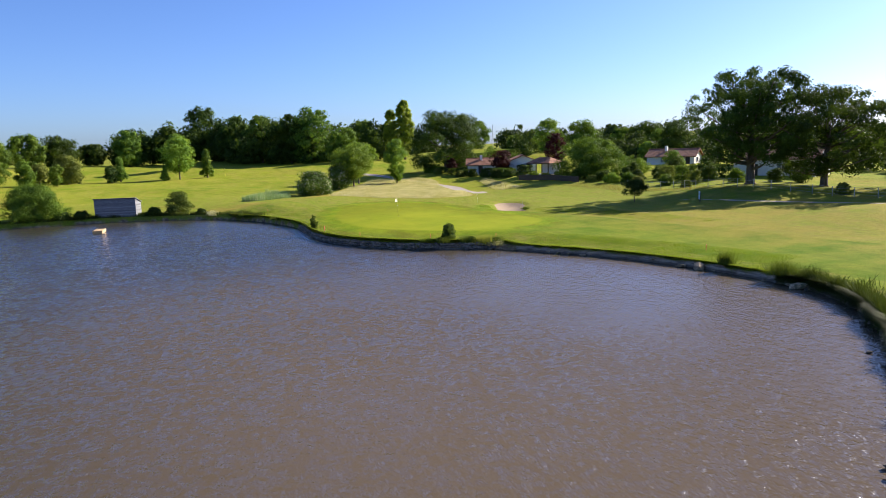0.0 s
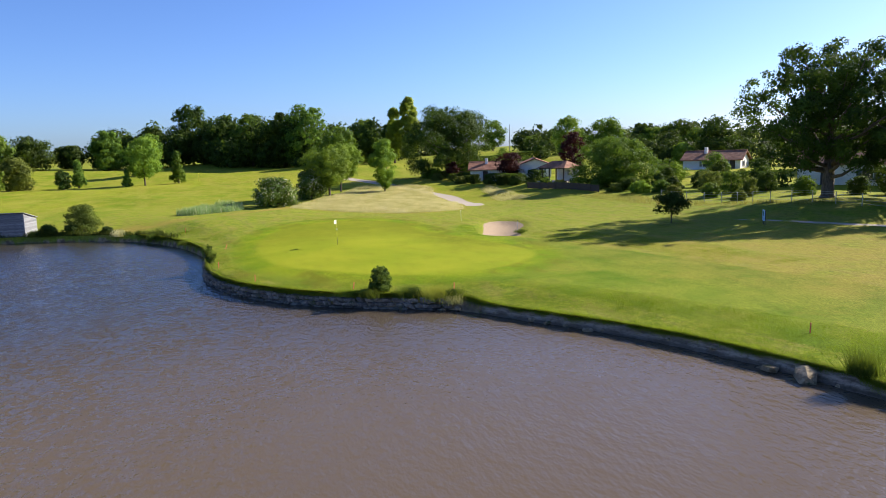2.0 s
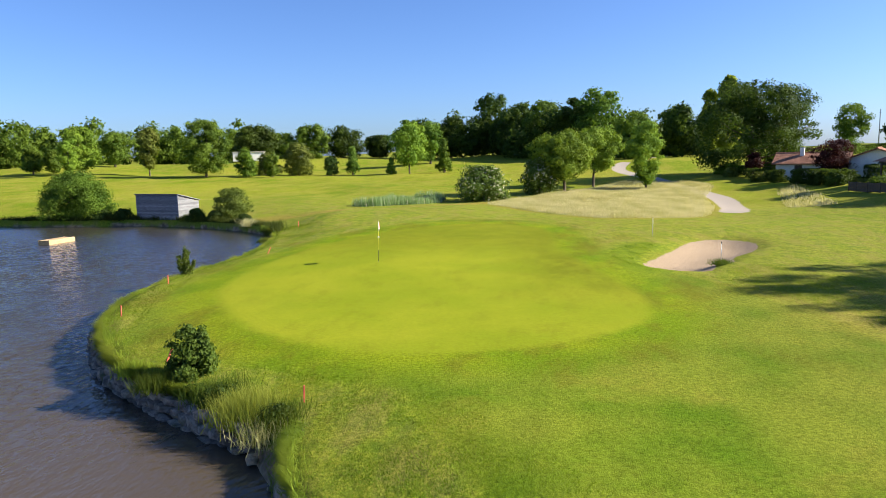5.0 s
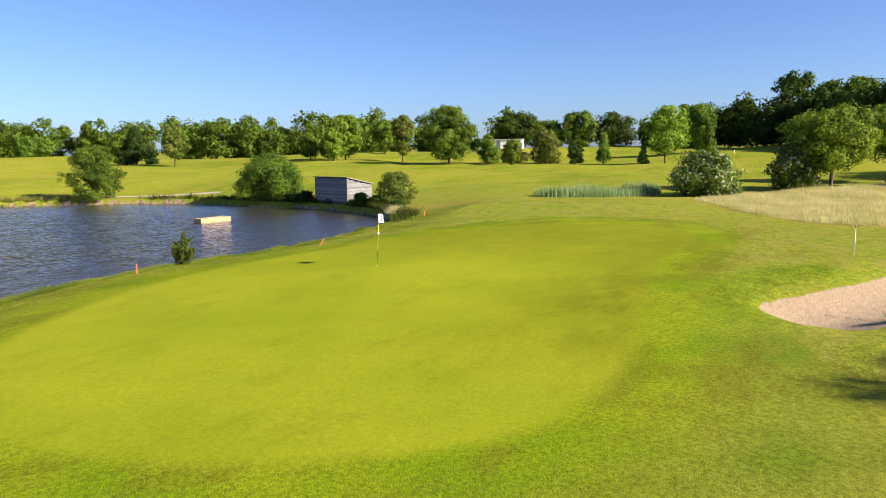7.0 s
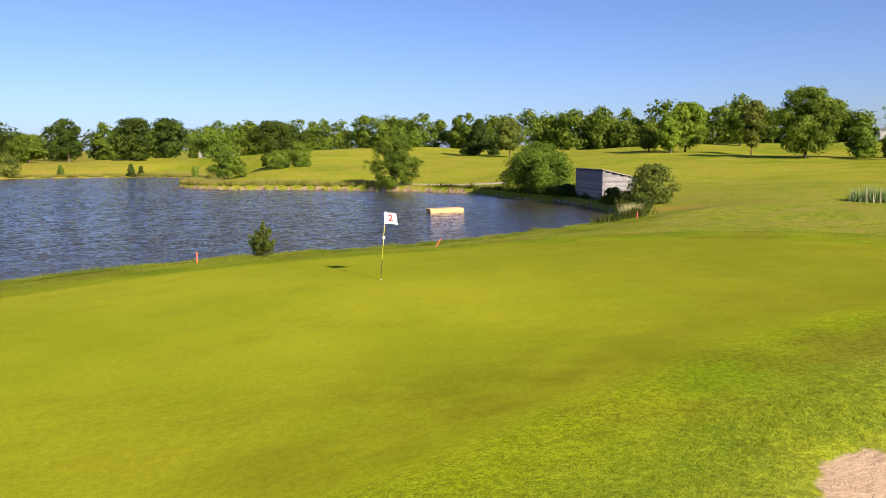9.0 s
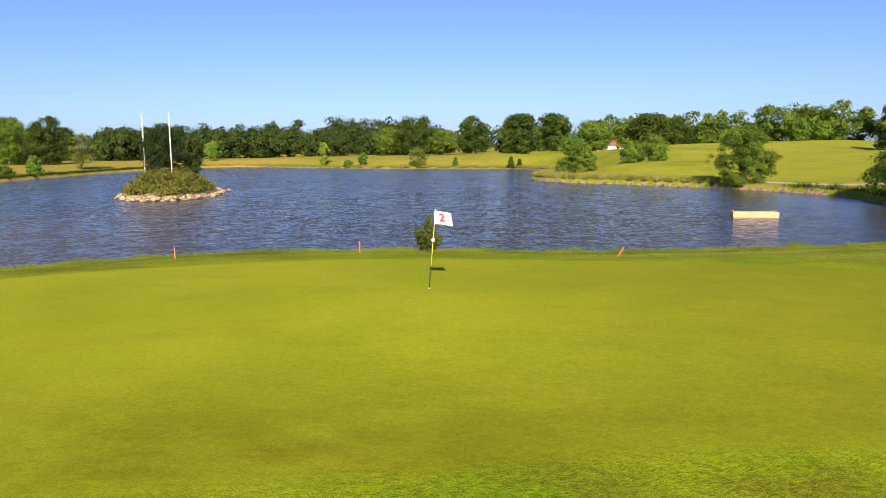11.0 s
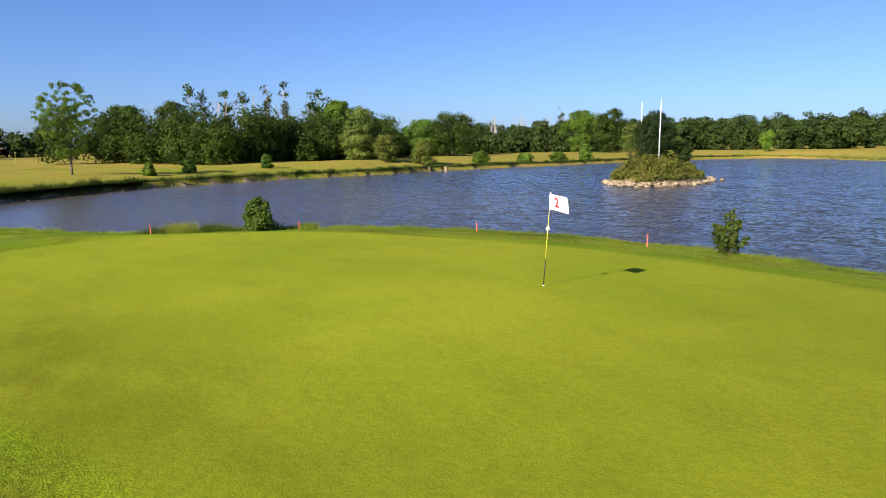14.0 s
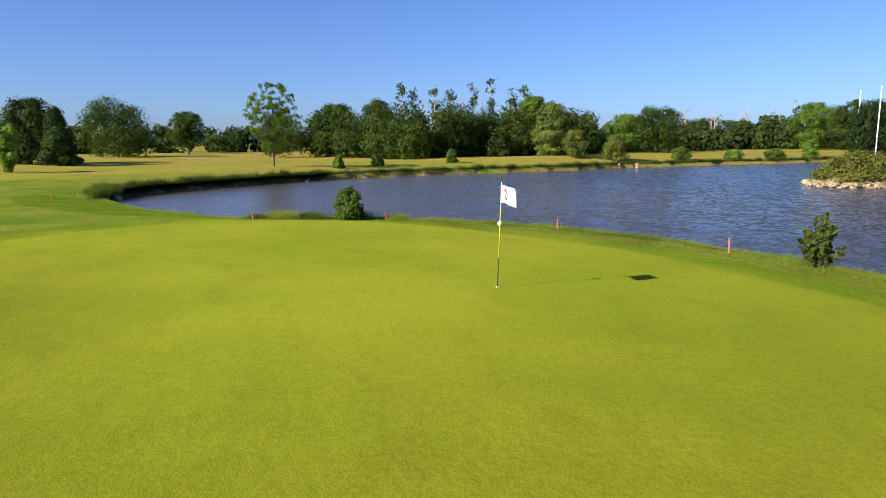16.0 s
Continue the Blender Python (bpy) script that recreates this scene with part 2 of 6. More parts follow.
def stone_material(name, lo, hi):
    m = Nodes(name)
    n = m.noise(5.0, 6, 0.65)
    col = m.mix(m.span(n, 0.32, 0.68), lo, hi)
    hv = m.node("ShaderNodeHueSaturation", Color=col)
    m.put(hv.inputs["Value"], m.span(m.objrand(), 0, 1, 0.65, 1.25))
    moss = m.mix(m.span(m.noise(1.7, 4), 0.52, 0.68), hv.outputs[0], (0.07, 0.075, 0.03))
    return m.done(m.surface(moss, 0.88, 0, 0.25, m.bump(n, 0.9, 0.04)))


def tile_material():
    m = Nodes("roof_tiles")
    n = m.noise(1.2, 5)
    w = m.node("ShaderNodeTexWave", Scale=2.2, Distortion=0.6)
    m.put(w.inputs["Vector"], m.pos())
    col = m.mix(m.span(n, 0.3, 0.7), (0.17, 0.075, 0.045), (0.33, 0.165, 0.105))
    return m.done(m.surface(col, 0.85, 0, 0.25, m.bump(w.outputs[1], 0.5, 0.05)))


TURF, WATER, BARK = ground_material(), water_material(), bark_material()
LEAF = {
    "oak": foliage("leaves_oak", (0.015, 0.032, 0.006), (0.074, 0.118, 0.014)),
    "mid": foliage("leaves_green", (0.036, 0.078, 0.010), (0.150, 0.232, 0.024)),
    "light": foliage("leaves_light", (0.066, 0.126, 0.012), (0.228, 0.325, 0.034)),
    "olive": foliage("leaves_olive", (0.050, 0.078, 0.014), (0.180, 0.210, 0.036)),
    "dark": foliage("leaves_dark", (0.015, 0.032, 0.008), (0.052, 0.088, 0.013)),
    "cypress": foliage("leaves_evergreen", (0.010, 0.024, 0.007), (0.034, 0.063, 0.012), 0.2),
    "copper": foliage("leaves_copper", (0.025, 0.008, 0.008), (0.071, 0.022, 0.018), 0.25),
    "elder": foliage("leaves_elder", (0.042, 0.080, 0.014), (0.145, 0.205, 0.036), accent=(0.46, 0.46, 0.30), accent_at=0.88),
    "island": foliage("leaves_scrub", (0.055, 0.07, 0.010), (0.175, 0.18, 0.028), accent=(0.20, 0.12, 0.045), accent_at=0.88),
    "far": foliage("leaves_far_wood", (0.018, 0.036, 0.010), (0.066, 0.100, 0.018)),
    "poplar": foliage("leaves_poplar", (0.11, 0.17, 0.02), (0.34, 0.42, 0.05), 0.5),
    "sapling": foliage("leaves_sapling", (0.030, 0.060, 0.010), (0.130, 0.180, 0.030), 0.45),
    "hedge": foliage("leaves_hedge", (0.025, 0.050, 0.008), (0.076, 0.113, 0.017)),
}
GRASS_EDGE = foliage("blades_bank", (0.09, 0.15, 0.012), (0.25, 0.30, 0.03), 0.4)
GRASS_TAN = foliage("blades_tan", (0.14, 0.15, 0.03), (0.30, 0.27, 0.08), 0.35)
GRASS_STRAW = foliage("blades_straw", (0.24, 0.25, 0.08), (0.62, 0.57, 0.34), 0.35)
REED_MAT = foliage("blades_reed", (0.10, 0.17, 0.055), (0.27, 0.36, 0.16), 0.35, accent=(0.5, 0.46, 0.34), accent_at=0.9)
BOARD_GREY = board_material("weathered_boards", (0.085, 0.092, 0.105), (0.29, 0.292, 0.30))
RAFT_WOOD = board_material("pale_raft_wood", (0.28, 0.19, 0.09), (0.50, 0.37, 0.20))
DARK_WOOD = plain("dark_timber", (0.06, 0.042, 0.03), 0.3, 8)
WALL_STONE = stone_material("wall_stone", (0.085, 0.072, 0.06), (0.25, 0.215, 0.175))
ROCK = stone_material("bank_rock", (0.20, 0.15, 0.09), (0.43, 0.34, 0.215))
DARK_ROCK = stone_material("wet_bank_rock", (0.05, 0.045, 0.035), (0.17, 0.145, 0.115))
RENDER_WHITE = plain("white_render", (0.76, 0.74, 0.70), 0.06, 1.2, 0.85)
TILES = tile_material()
GLASS_DARK = plain("window_glass", (0.03, 0.035, 0.04), 0.1, 1, 0.08, 0, 0.6, 0.0)
SHUTTER = plain("grey_blue_paint", (0.12, 0.15, 0.19), 0.1, 5, 0.6)
WHITE_PAINT = plain("white_paint", (0.80, 0.80, 0.78), 0.05, 4, 0.45)
RED_PAINT = plain("red_stake_paint", (0.68, 0.14, 0.08), 0.15, 9, 0.6)
BLACK_PAINT = plain("black_paint", (0.02, 0.02, 0.018), 0.2, 9, 0.5)
YELLOW_PAINT = plain("yellow_paint", (0.70, 0.62, 0.06), 0.1, 9, 0.5)
CLOTH = foliage("flag_cloth", (0.74, 0.74, 0.74), (0.82, 0.82, 0.81), 0.35, 0.8)
RED_INK = plain("red_ink", (0.55, 0.02, 0.04), 0.05, 9, 0.7, relief=0.0)
BLUE_SIGN = plain("pale_blue_panel", (0.45, 0.62, 0.78), 0.06, 3, 0.4, relief=0.0)
GREEN_INK = plain("green_print", (0.03, 0.20, 0.12), 0.1, 6, 0.5, relief=0.0)
STEEL = plain("galvanised_steel", (0.42, 0.43, 0.44), 0.1, 9, 0.4, 0.9)
CONCRETE = plain("concrete", (0.42, 0.38, 0.32), 0.15, 3, 0.9)


# ---------- mesh helpers ----------
def mesh_of(name, verts, faces, material, smooth=False):
    me = bpy.data.meshes.new(name)
    me.from_pydata(verts, [], faces)
    me.materials.append(material)
    if smooth:
        me.polygons.foreach_set("use_smooth", [True] * len(me.polygons))
    me.update()
    return me


def obj(name, bm, material, smooth=False):
    me = bpy.data.meshes.new(name)
    bm.to_mesh(me)
    bm.free()
    me.materials.append(material)
    if smooth:
        me.polygons.foreach_set("use_smooth", [True] * len(me.polygons))
    return new(name, me)


def part(name, bm, material, parent, label="", smooth=False):
    ob = obj(name, bm, material, smooth)
    ob.parent = parent
    return tagged(ob, label)


def empty(name, m, label, category, group="", kind=""):
    ob = new(name)
    ob.matrix_world = m
    return tagged(ob, label, category, group, kind)


def box_bm(sx, sy, sz, at=(0, 0, 0), bevel=0.0, m=None):
    bm = bmesh.new()
    bmesh.ops.create_cube(bm, size=1.0, matrix=Matrix.Translation(at) @ Matrix.Diagonal((sx, sy, sz, 1)))
    if bevel:
        bmesh.ops.bevel(bm, geom=bm.edges[:], offset=bevel, segments=1, affect="EDGES")
    if m is not None:
        bm.transform(m)
    return bm


def tube_bm(points, radii, sides=8, bm=None):
    """A tapering tube along points."""
    bm = bm or bmesh.new()
    rings = []
    for i, p in enumerate(points):
        a, b = points[max(i - 1, 0)], points[min(i + 1, len(points) - 1)]
        d = (Vector(b) - Vector(a)).normalized()
        u = d.orthogonal().normalized()
        v = d.cross(u)
        rings.append([bm.verts.new(Vector(p) + (u * math.cos(k * 2 * math.pi / sides) + v * math.sin(k * 2 * math.pi / sides)) * radii[i]) for k in range(sides)])
    for r0, r1 in zip(rings, rings[1:]):
        best = min(range(sides), key=lambda s: (r1[s].co - r0[0].co).length)
        for k in range(sides):
            bm.faces.new((r0[k], r0[(k + 1) % sides], r1[(k + 1 + best) % sides], r1[(k + best) % sides]))
    bm.faces.new(rings[0][::-1])
    bm.faces.new(rings[-1])
    return bm


def unit(a):
    return a / np.maximum(np.linalg.norm(a, axis=1, keepdims=True), 1e-9)


def cards(name, centre, outward, size, material, rng, lean=1.35, long=1.4, corners=4):
    """Many small pointed leaves (one four-cornered face each), loosely facing outward."""
    n = len(centre)
    nor = unit(outward * lean + rng.normal(size=(n, 3)) * 0.5)
    u = unit(np.cross(nor, rng.normal(size=(n, 3))))
    v = np.cross(nor, u)
    s = (size * rng.uniform(0.6, 1.35, n))[:, None]
    if corners == 3:
        s = s * 1.15
        pts = np.stack([centre - v * s * 0.6, centre + u * s * 0.6 + v * s * 0.4, centre - u * s * 0.6 + v * s * 0.5], 1)
        return mesh_of(name, pts.reshape(-1, 3), np.arange(3 * n).reshape(n, 3), material)
    bend = nor * s * 0.18
    pts = np.stack([centre - v * s * 0.5 * long - bend, centre + u * s * 0.5, centre + v * s * 0.5 * long - bend, centre - u * s * 0.5], 1)
    return mesh_of(name, pts.reshape(-1, 3), np.arange(4 * n).reshape(n, 4), material)


def blades(name, roots, height, width, material, rng, droop=0.35, wind=(0.1, 0.05)):
    """Grass blades: one tapering three-cornered face each, leaning a little."""
    n = len(roots)
    ang = rng.uniform(0, 2 * math.pi, n)
    side = np.stack([np.cos(ang), np.sin(ang), np.zeros(n)], 1)
    h = (height * rng.uniform(0.55, 1.25, n))[:, None]
    off = rng.normal(size=(n, 2)) * droop * h + np.array(wind) * h
    tip = roots + np.concatenate([off, h], 1)
    w = (width * rng.uniform(0.6, 1.3, n))[:, None]
    pts = np.stack([roots - side * w, roots + side * w, tip], 1)
    return mesh_of(name, pts.reshape(-1, 3), np.arange(3 * n).reshape(n, 3), material)


# ---------- plan of the ground ----------
WATER_Z = -1.38
SHORE_GREEN = [(31.7, 29.4), (30.4, 27.0), (28.6, 22.6), (24.5, 17.2), (19, 14), (13, 11.8), (6, 10.6), (0, 10.8), (-5.5, 10.7), (-10.8, 9.2), (-14.3, 7.1), (-17.1, 4.7), (-18.8, 2.4), (-20.1, 0.5), (-21.6, -1.9), (-24.6, -3.9), (-27.4, -5.7), (-32, -8.2), (-37, -9.9), (-41, -10.7), (-45.5, -11), (-49.5, -10.5)]
SHORE_WEST = [(-53, -8.6), (-58, -4), (-62.5, 0.8), (-66.5, 5.5), (-70, 10.5), (-73.5, 19), (-77, 30), (-79.5, 41), (-82, 52), (-86, 62), (-88, 72), (-90, 84), (-91, 97), (-93, 109), (-95, 121), (-97.5, 140), (-98, 160), (-96, 176), (-89, 190)]
SHORE_NORTH = [(-77, 188), (-60, 176), (-41, 164), (-25, 159), (-10, 153), (1, 147), (9, 134), (12, 119), (9, 107), (4.2, 99.5), (3, 94.5), (5.5, 87.5), (10, 82), (15, 78), (20, 73), (25, 67.5), (30, 60), (33, 52), (32.3, 46), (32.2, 40), (32.7, 35.4)]
ISLAND = [(-42.3, 55.6), (-40.3, 52.8), (-37.2, 50.8), (-34.4, 51.4), (-33.2, 54), (-33.2, 58.6), (-34.6, 63), (-36.4, 65.6), (-39.8, 64.8), (-44, 63.8), (-44.4, 59.6)]
GREEN = [(-6, 6.1), (-11, 3.6), (-15, 0.2), (-16.8, -4), (-16.2, -7.8), (-14.6, -10.4), (-12.4, -12.4), (-9.6, -13), (-5.8, -12.6), (-0.7, -11.2), (5, -9.8), (11, -9.4), (16, -8.6), (19.4, -5), (18.6, -0.8), (14.5, 3), (9, 5.4), (2, 6.6)]
BUNKER = [(1.4, -14.2), (4, -15.2), (7.2, -16.6), (11.6, -18.6), (13.2, -20.8), (12, -22.6), (8.8, -21.9), (5.4, -19.8), (3.2, -19.2), (2.4, -18.2), (0, -17.3), (-0.4, -15.8)]
CART_PATH = [(34.5, -26.9), (40, -28.4), (47, -29.8), (55, -30.4), (65, -29.8), (80, -27.2), (98, -24.6), (113, -23.4), (130, -28), (150, -35), (188, -44)]
TRACK = [(-4, -37.8), (-9, -40.2), (-17.4, -43.6), (-27, -47.6), (-45, -55)]
SLAB_PATH = [(27.5, 71), (33, 66), (39, 58)]
MEADOW = [(25.5, -13.5), (28.3, -11), (42, -2.2), (52, -5), (64, -12), (80, -21), (75, -33), (58, -29.3), (46, -27.5), (36, -25.4), (28.3, -22.5), (25.2, -16.5)]

APRON = [(-6, 8.4), (-12, 6.9), (-16.4, 4.6), (-17.6, 0.5), (-18.8, -3.1), (-20.2, -5.7), (-24, -7.7), (-28.5, -9.6), (-33, -11.1), (-38, -12.3), (-47, -13.6), (-58, -15), (-60, -27), (-36, -24), (-23.1, -21.2), (-15.3, -19.4), (-10, -18.4), (-6, -17), (-2, -15.3), (0.5, -13.1), (4.1, -12.2), (10, -11.6), (17, -10.6), (22.4, -7), (22.4, -1), (17.5, 4.4), (10, 7.6), (2, 8.6)]
LUSH = [(-1.6, -14.0), (1.2, -13.2), (4.6, -13.3), (8.0, -15.0)]


def smooth_loop(points, step, closed=True):
    """A rounded line through points, with corners about every step metres."""
    p = [np.array(q, float) for q in points]
    out, n = [], len(p)
    for i in range(n if closed else n - 1):
        a, b, c, d = (p[(i + k) % n] if closed else p[min(max(i + k, 0), n - 1)] for k in (-1, 0, 1, 2))
        m = max(2, int(np.linalg.norm(c - b) / step))
        for k in range(m):
            t = k / m
            out.append(0.5 * ((2 * b) + (c - a) * t + (2 * a - 5 * b + 4 * c - d) * t * t + (3 * b - a - 3 * c + d) * t ** 3))
    if not closed:
        out.append(p[-1])
    return np.array(out)


LAKE = smooth_loop(SHORE_GREEN + SHORE_WEST + SHORE_NORTH, 2.0)
ISLE = smooth_loop(ISLAND, 1.5)


def line_distance(x, y, line, closed=True):
    """Distance of points to a line, and for a closed one whether they lie inside."""
    best, inside = np.full(x.shape, 1e9), np.zeros(x.shape, bool)
    ends = np.roll(line, -1, 0) if closed else line[1:]
    if x.size < 60:
        a, d = line[:len(ends)], ends - line[:len(ends)]
        px, py = x.reshape(-1, 1) - a[:, 0], y.reshape(-1, 1) - a[:, 1]
        t = np.clip((px * d[:, 0] + py * d[:, 1]) / (d ** 2).sum(1), 0, 1)
        best = np.sqrt(((px - t * d[:, 0]) ** 2 + (py - t * d[:, 1]) ** 2).min(1)).reshape(x.shape)
        if not closed:
            return best
        dy = np.where(d[:, 1] == 0, 1e-9, d[:, 1])
        crossed = ((py < 0) != (y.reshape(-1, 1) - ends[:, 1] < 0)) & (px < d[:, 0] * py / dy)
        return np.where((crossed.sum(1) % 2 == 1).reshape(x.shape), -best, best)
    for (ax, ay), (bx, by) in zip(line, ends):
        dx, dy = bx - ax, by - ay
        t = np.clip(((x - ax) * dx + (y - ay) * dy) / (dx * dx + dy * dy), 0, 1)
        best = np.minimum(best, (x - ax - t * dx) ** 2 + (y - ay - t * dy) ** 2)
        if closed:
            inside ^= ((ay > y) != (by > y)) & (x < dx * (y - ay) / (dy if dy else 1e-9) + ax)
    best = np.sqrt(best)
    return np.where(inside, -best, best) if closed else best


def step01(a, lo, hi):
    t = np.clip((a - lo) / (hi - lo), 0, 1)
    return t * t * (3 - 2 * t)


HEIGHTS_NEAR = [(0, 0, 0.16), (2, 1, 0.08), (10, 0, 0.08), (-10, -2, -0.08), (-15, -6, -0.18), (0, -9, -0.12), (14, -6, 0.1), (0, 4.2, -0.16), (0, 5.8, -0.3), (12, 6, -0.08), (0, 8.5, -0.45), (-8, 7.8, -0.45), (8, 8.3, -0.4), (15, 8.6, -0.25), (21, 1, 0.1), (27, 9, 0.55), (33, 3, 0.5), (20, -14, -0.1), (6, -24, -0.4), (-8, -17, -0.3), (-25, -12, -0.45), (-35, -16, -0.6), (-20, -26, -0.25), (-5, -30, -0.3), (10, -30, -0.45), (30, -25, -0.55), (32, -10, -0.3), (40, 8, -0.3), (50, 0, -0.3), (46, -30.5, -1.0), (60, -33, -0.7), (-12, -40, 0.2), (-4, -50, 1.3), (-30, -45, 0.6), (38, -50, 1.0), (55, -52, 1.1)]
HEIGHTS_MID = [(67, -44, 0.8), (90, -42, 1.2), (116, 30, 1.3), (115, 46, 1.5), (105, 76, 2.0), (105, 90, 2.8), (74, 116, 2.0), (75, 130, 2.4), (27, 64, -0.7), (10, 95, 0.0), (22, 97, 1.2), (60, 60, 0.6), (60, 30, 0.0), (80, 20, 0.6), (150, 20, 3.5), (190, -5, 5.0), (140, -30, 3.5), (150, -55, 3.5), (150, 70, 5.0), (180, 60, 5.0), (130, 110, 4.5), (70, 170, 4.5), (30, 130, 3.2), (50, 150, 4.2), (0, 180, 2.6), (-15, 165, 0.5), (-41, 172, 0.4), (-12, 187, 1.3)]
HEIGHTS_FAR = [(-95, 200, 0.8), (-105, 140, 0.2), (-98, 61, 0.3), (-90, 20, -0.2), (-110, -10, -0.3), (-80, -24, -0.2), (-160, 49, 0.8), (-160, -18, 0.2), (-300, 12, -0.8), (-55, -25, -0.3), (100, -80, 5.0), (120, -120, 6.0), (165, -90, 6.0), (59, -90, 2.0), (67, -56, 1.9), (11, -71, 1.3), (600, 0, 12), (500, 500, 10), (0, 600, 6), (-500, 500, 6), (-600, 0, 2), (-500, -500, 5), (0, -600, 10), (500, -500, 14)]


def bank_set_back(x, y):
    """How far the top of the bank stands back from the waterline."""
    near_green = np.maximum(1 - step01(np.hypot(x + 12, y + 0), 34, 52), 1 - step01(np.hypot(x - 28, y - 30), 18, 30))
    slipped = np.exp(-((x + 20.9) ** 2 + (y + 1.9) ** 2) / 5.0)
    return 0.3 * near_green + 0.6 * (1 - near_green) + 1.15 * slipped


def ground_fields(x, y):
    """Height of the ground, and what grows where."""
    top, weight = np.zeros(x.shape), np.zeros(x.shape)
    for px, py, pz in HEIGHTS_NEAR + HEIGHTS_MID + HEIGHTS_FAR:
        w = 1 / ((x - px) ** 2 + (y - py) ** 2 + 30.0) ** 1.6
        top, weight = top + w * pz, weight + w
    top = top / weight
    lake, isle = line_distance(x, y, LAKE), line_distance(x, y, ISLE)
    # low rim of the banks: a walled edge round the green, soft edges elsewhere
    near_green = 1 - step01(np.hypot(x + 12, y + 0), 34, 52)
    back = bank_set_back(x, y)
    lake = lake - back
    far_bank = step01(y, 90, 130) * step01(x, -95, -75)
    earth = step01(-x, 18, 26) * step01(-y, -40, -25)
    rim = -(0.55 + 0.28 * earth) * near_green + (-0.72 - 0.3 * far_bank) * (1 - near_green)
    reach = 5 + 7 * (1 - near_green)
    z = rim + (top - rim) * step01(lake, 0.0, reach)
    wave = 0.10 * np.sin(x * 0.21 + 1.3 * np.sin(y * 0.13)) * np.sin(y * 0.17 + 0.9) * step01(np.hypot(x, y), 30, 60) * step01(lake, 0, 8)
    z = z + wave * 1.5
    under = -np.minimum(lake, 0)
    drop = rim + (-3.2 - rim) * step01(under, 0.0, back / 0.36)
    z = np.where(lake < 0, drop, z)
    isle_z = np.where(isle < 0, -0.95 + 1.1 * step01(-isle, 0, 4.0), -0.95 - 1.2 * np.clip(isle / 0.9, 0, 2))
    z = np.where(isle < 2.0, np.maximum(z, isle_z), z)
    sand, green = line_distance(x, y, np.array(BUNKER_L)), line_distance(x, y, np.array(GREEN_L))
    # hollow of the bunker, with its raised lip towards the green
    z = z - 0.62 * step01(-sand, -1.0, 1.6) - 0.10 * step01(-sand, -4, 0)
    path = np.minimum(line_distance(x, y, np.array(CART_L), False) - 1.35, line_distance(x, y, np.array(TRACK_L), False) - 0.2 - 0.35 * step01(-x, 6, 12))
    path = np.minimum(path, line_distance(x, y, np.array(SLAB_L), False) - 0.8)
    z = z - 0.05 * step01(-path, -0.3, 0.3)
    return z, lake, isle, green, sand, path


BUNKER_L, GREEN_L = smooth_loop(BUNKER, 0.6), smooth_loop(GREEN, 1.2)
CART_L, TRACK_L, SLAB_L = smooth_loop(CART_PATH, 2, False), smooth_loop(TRACK, 2, False), smooth_loop(SLAB_PATH, 3, False)


def ground_z(x, y):
    return float(ground_fields(np.array([float(x)]), np.array([float(y)]))[0][0])


def ticks(stops):
    """Grid lines: (from, to, step) stretches joined."""
    out = []
    for lo, hi, step in stops:
        out += list(np.arange(lo, hi - 1e-6, step))
    return np.array(out + [stops[-1][1]])


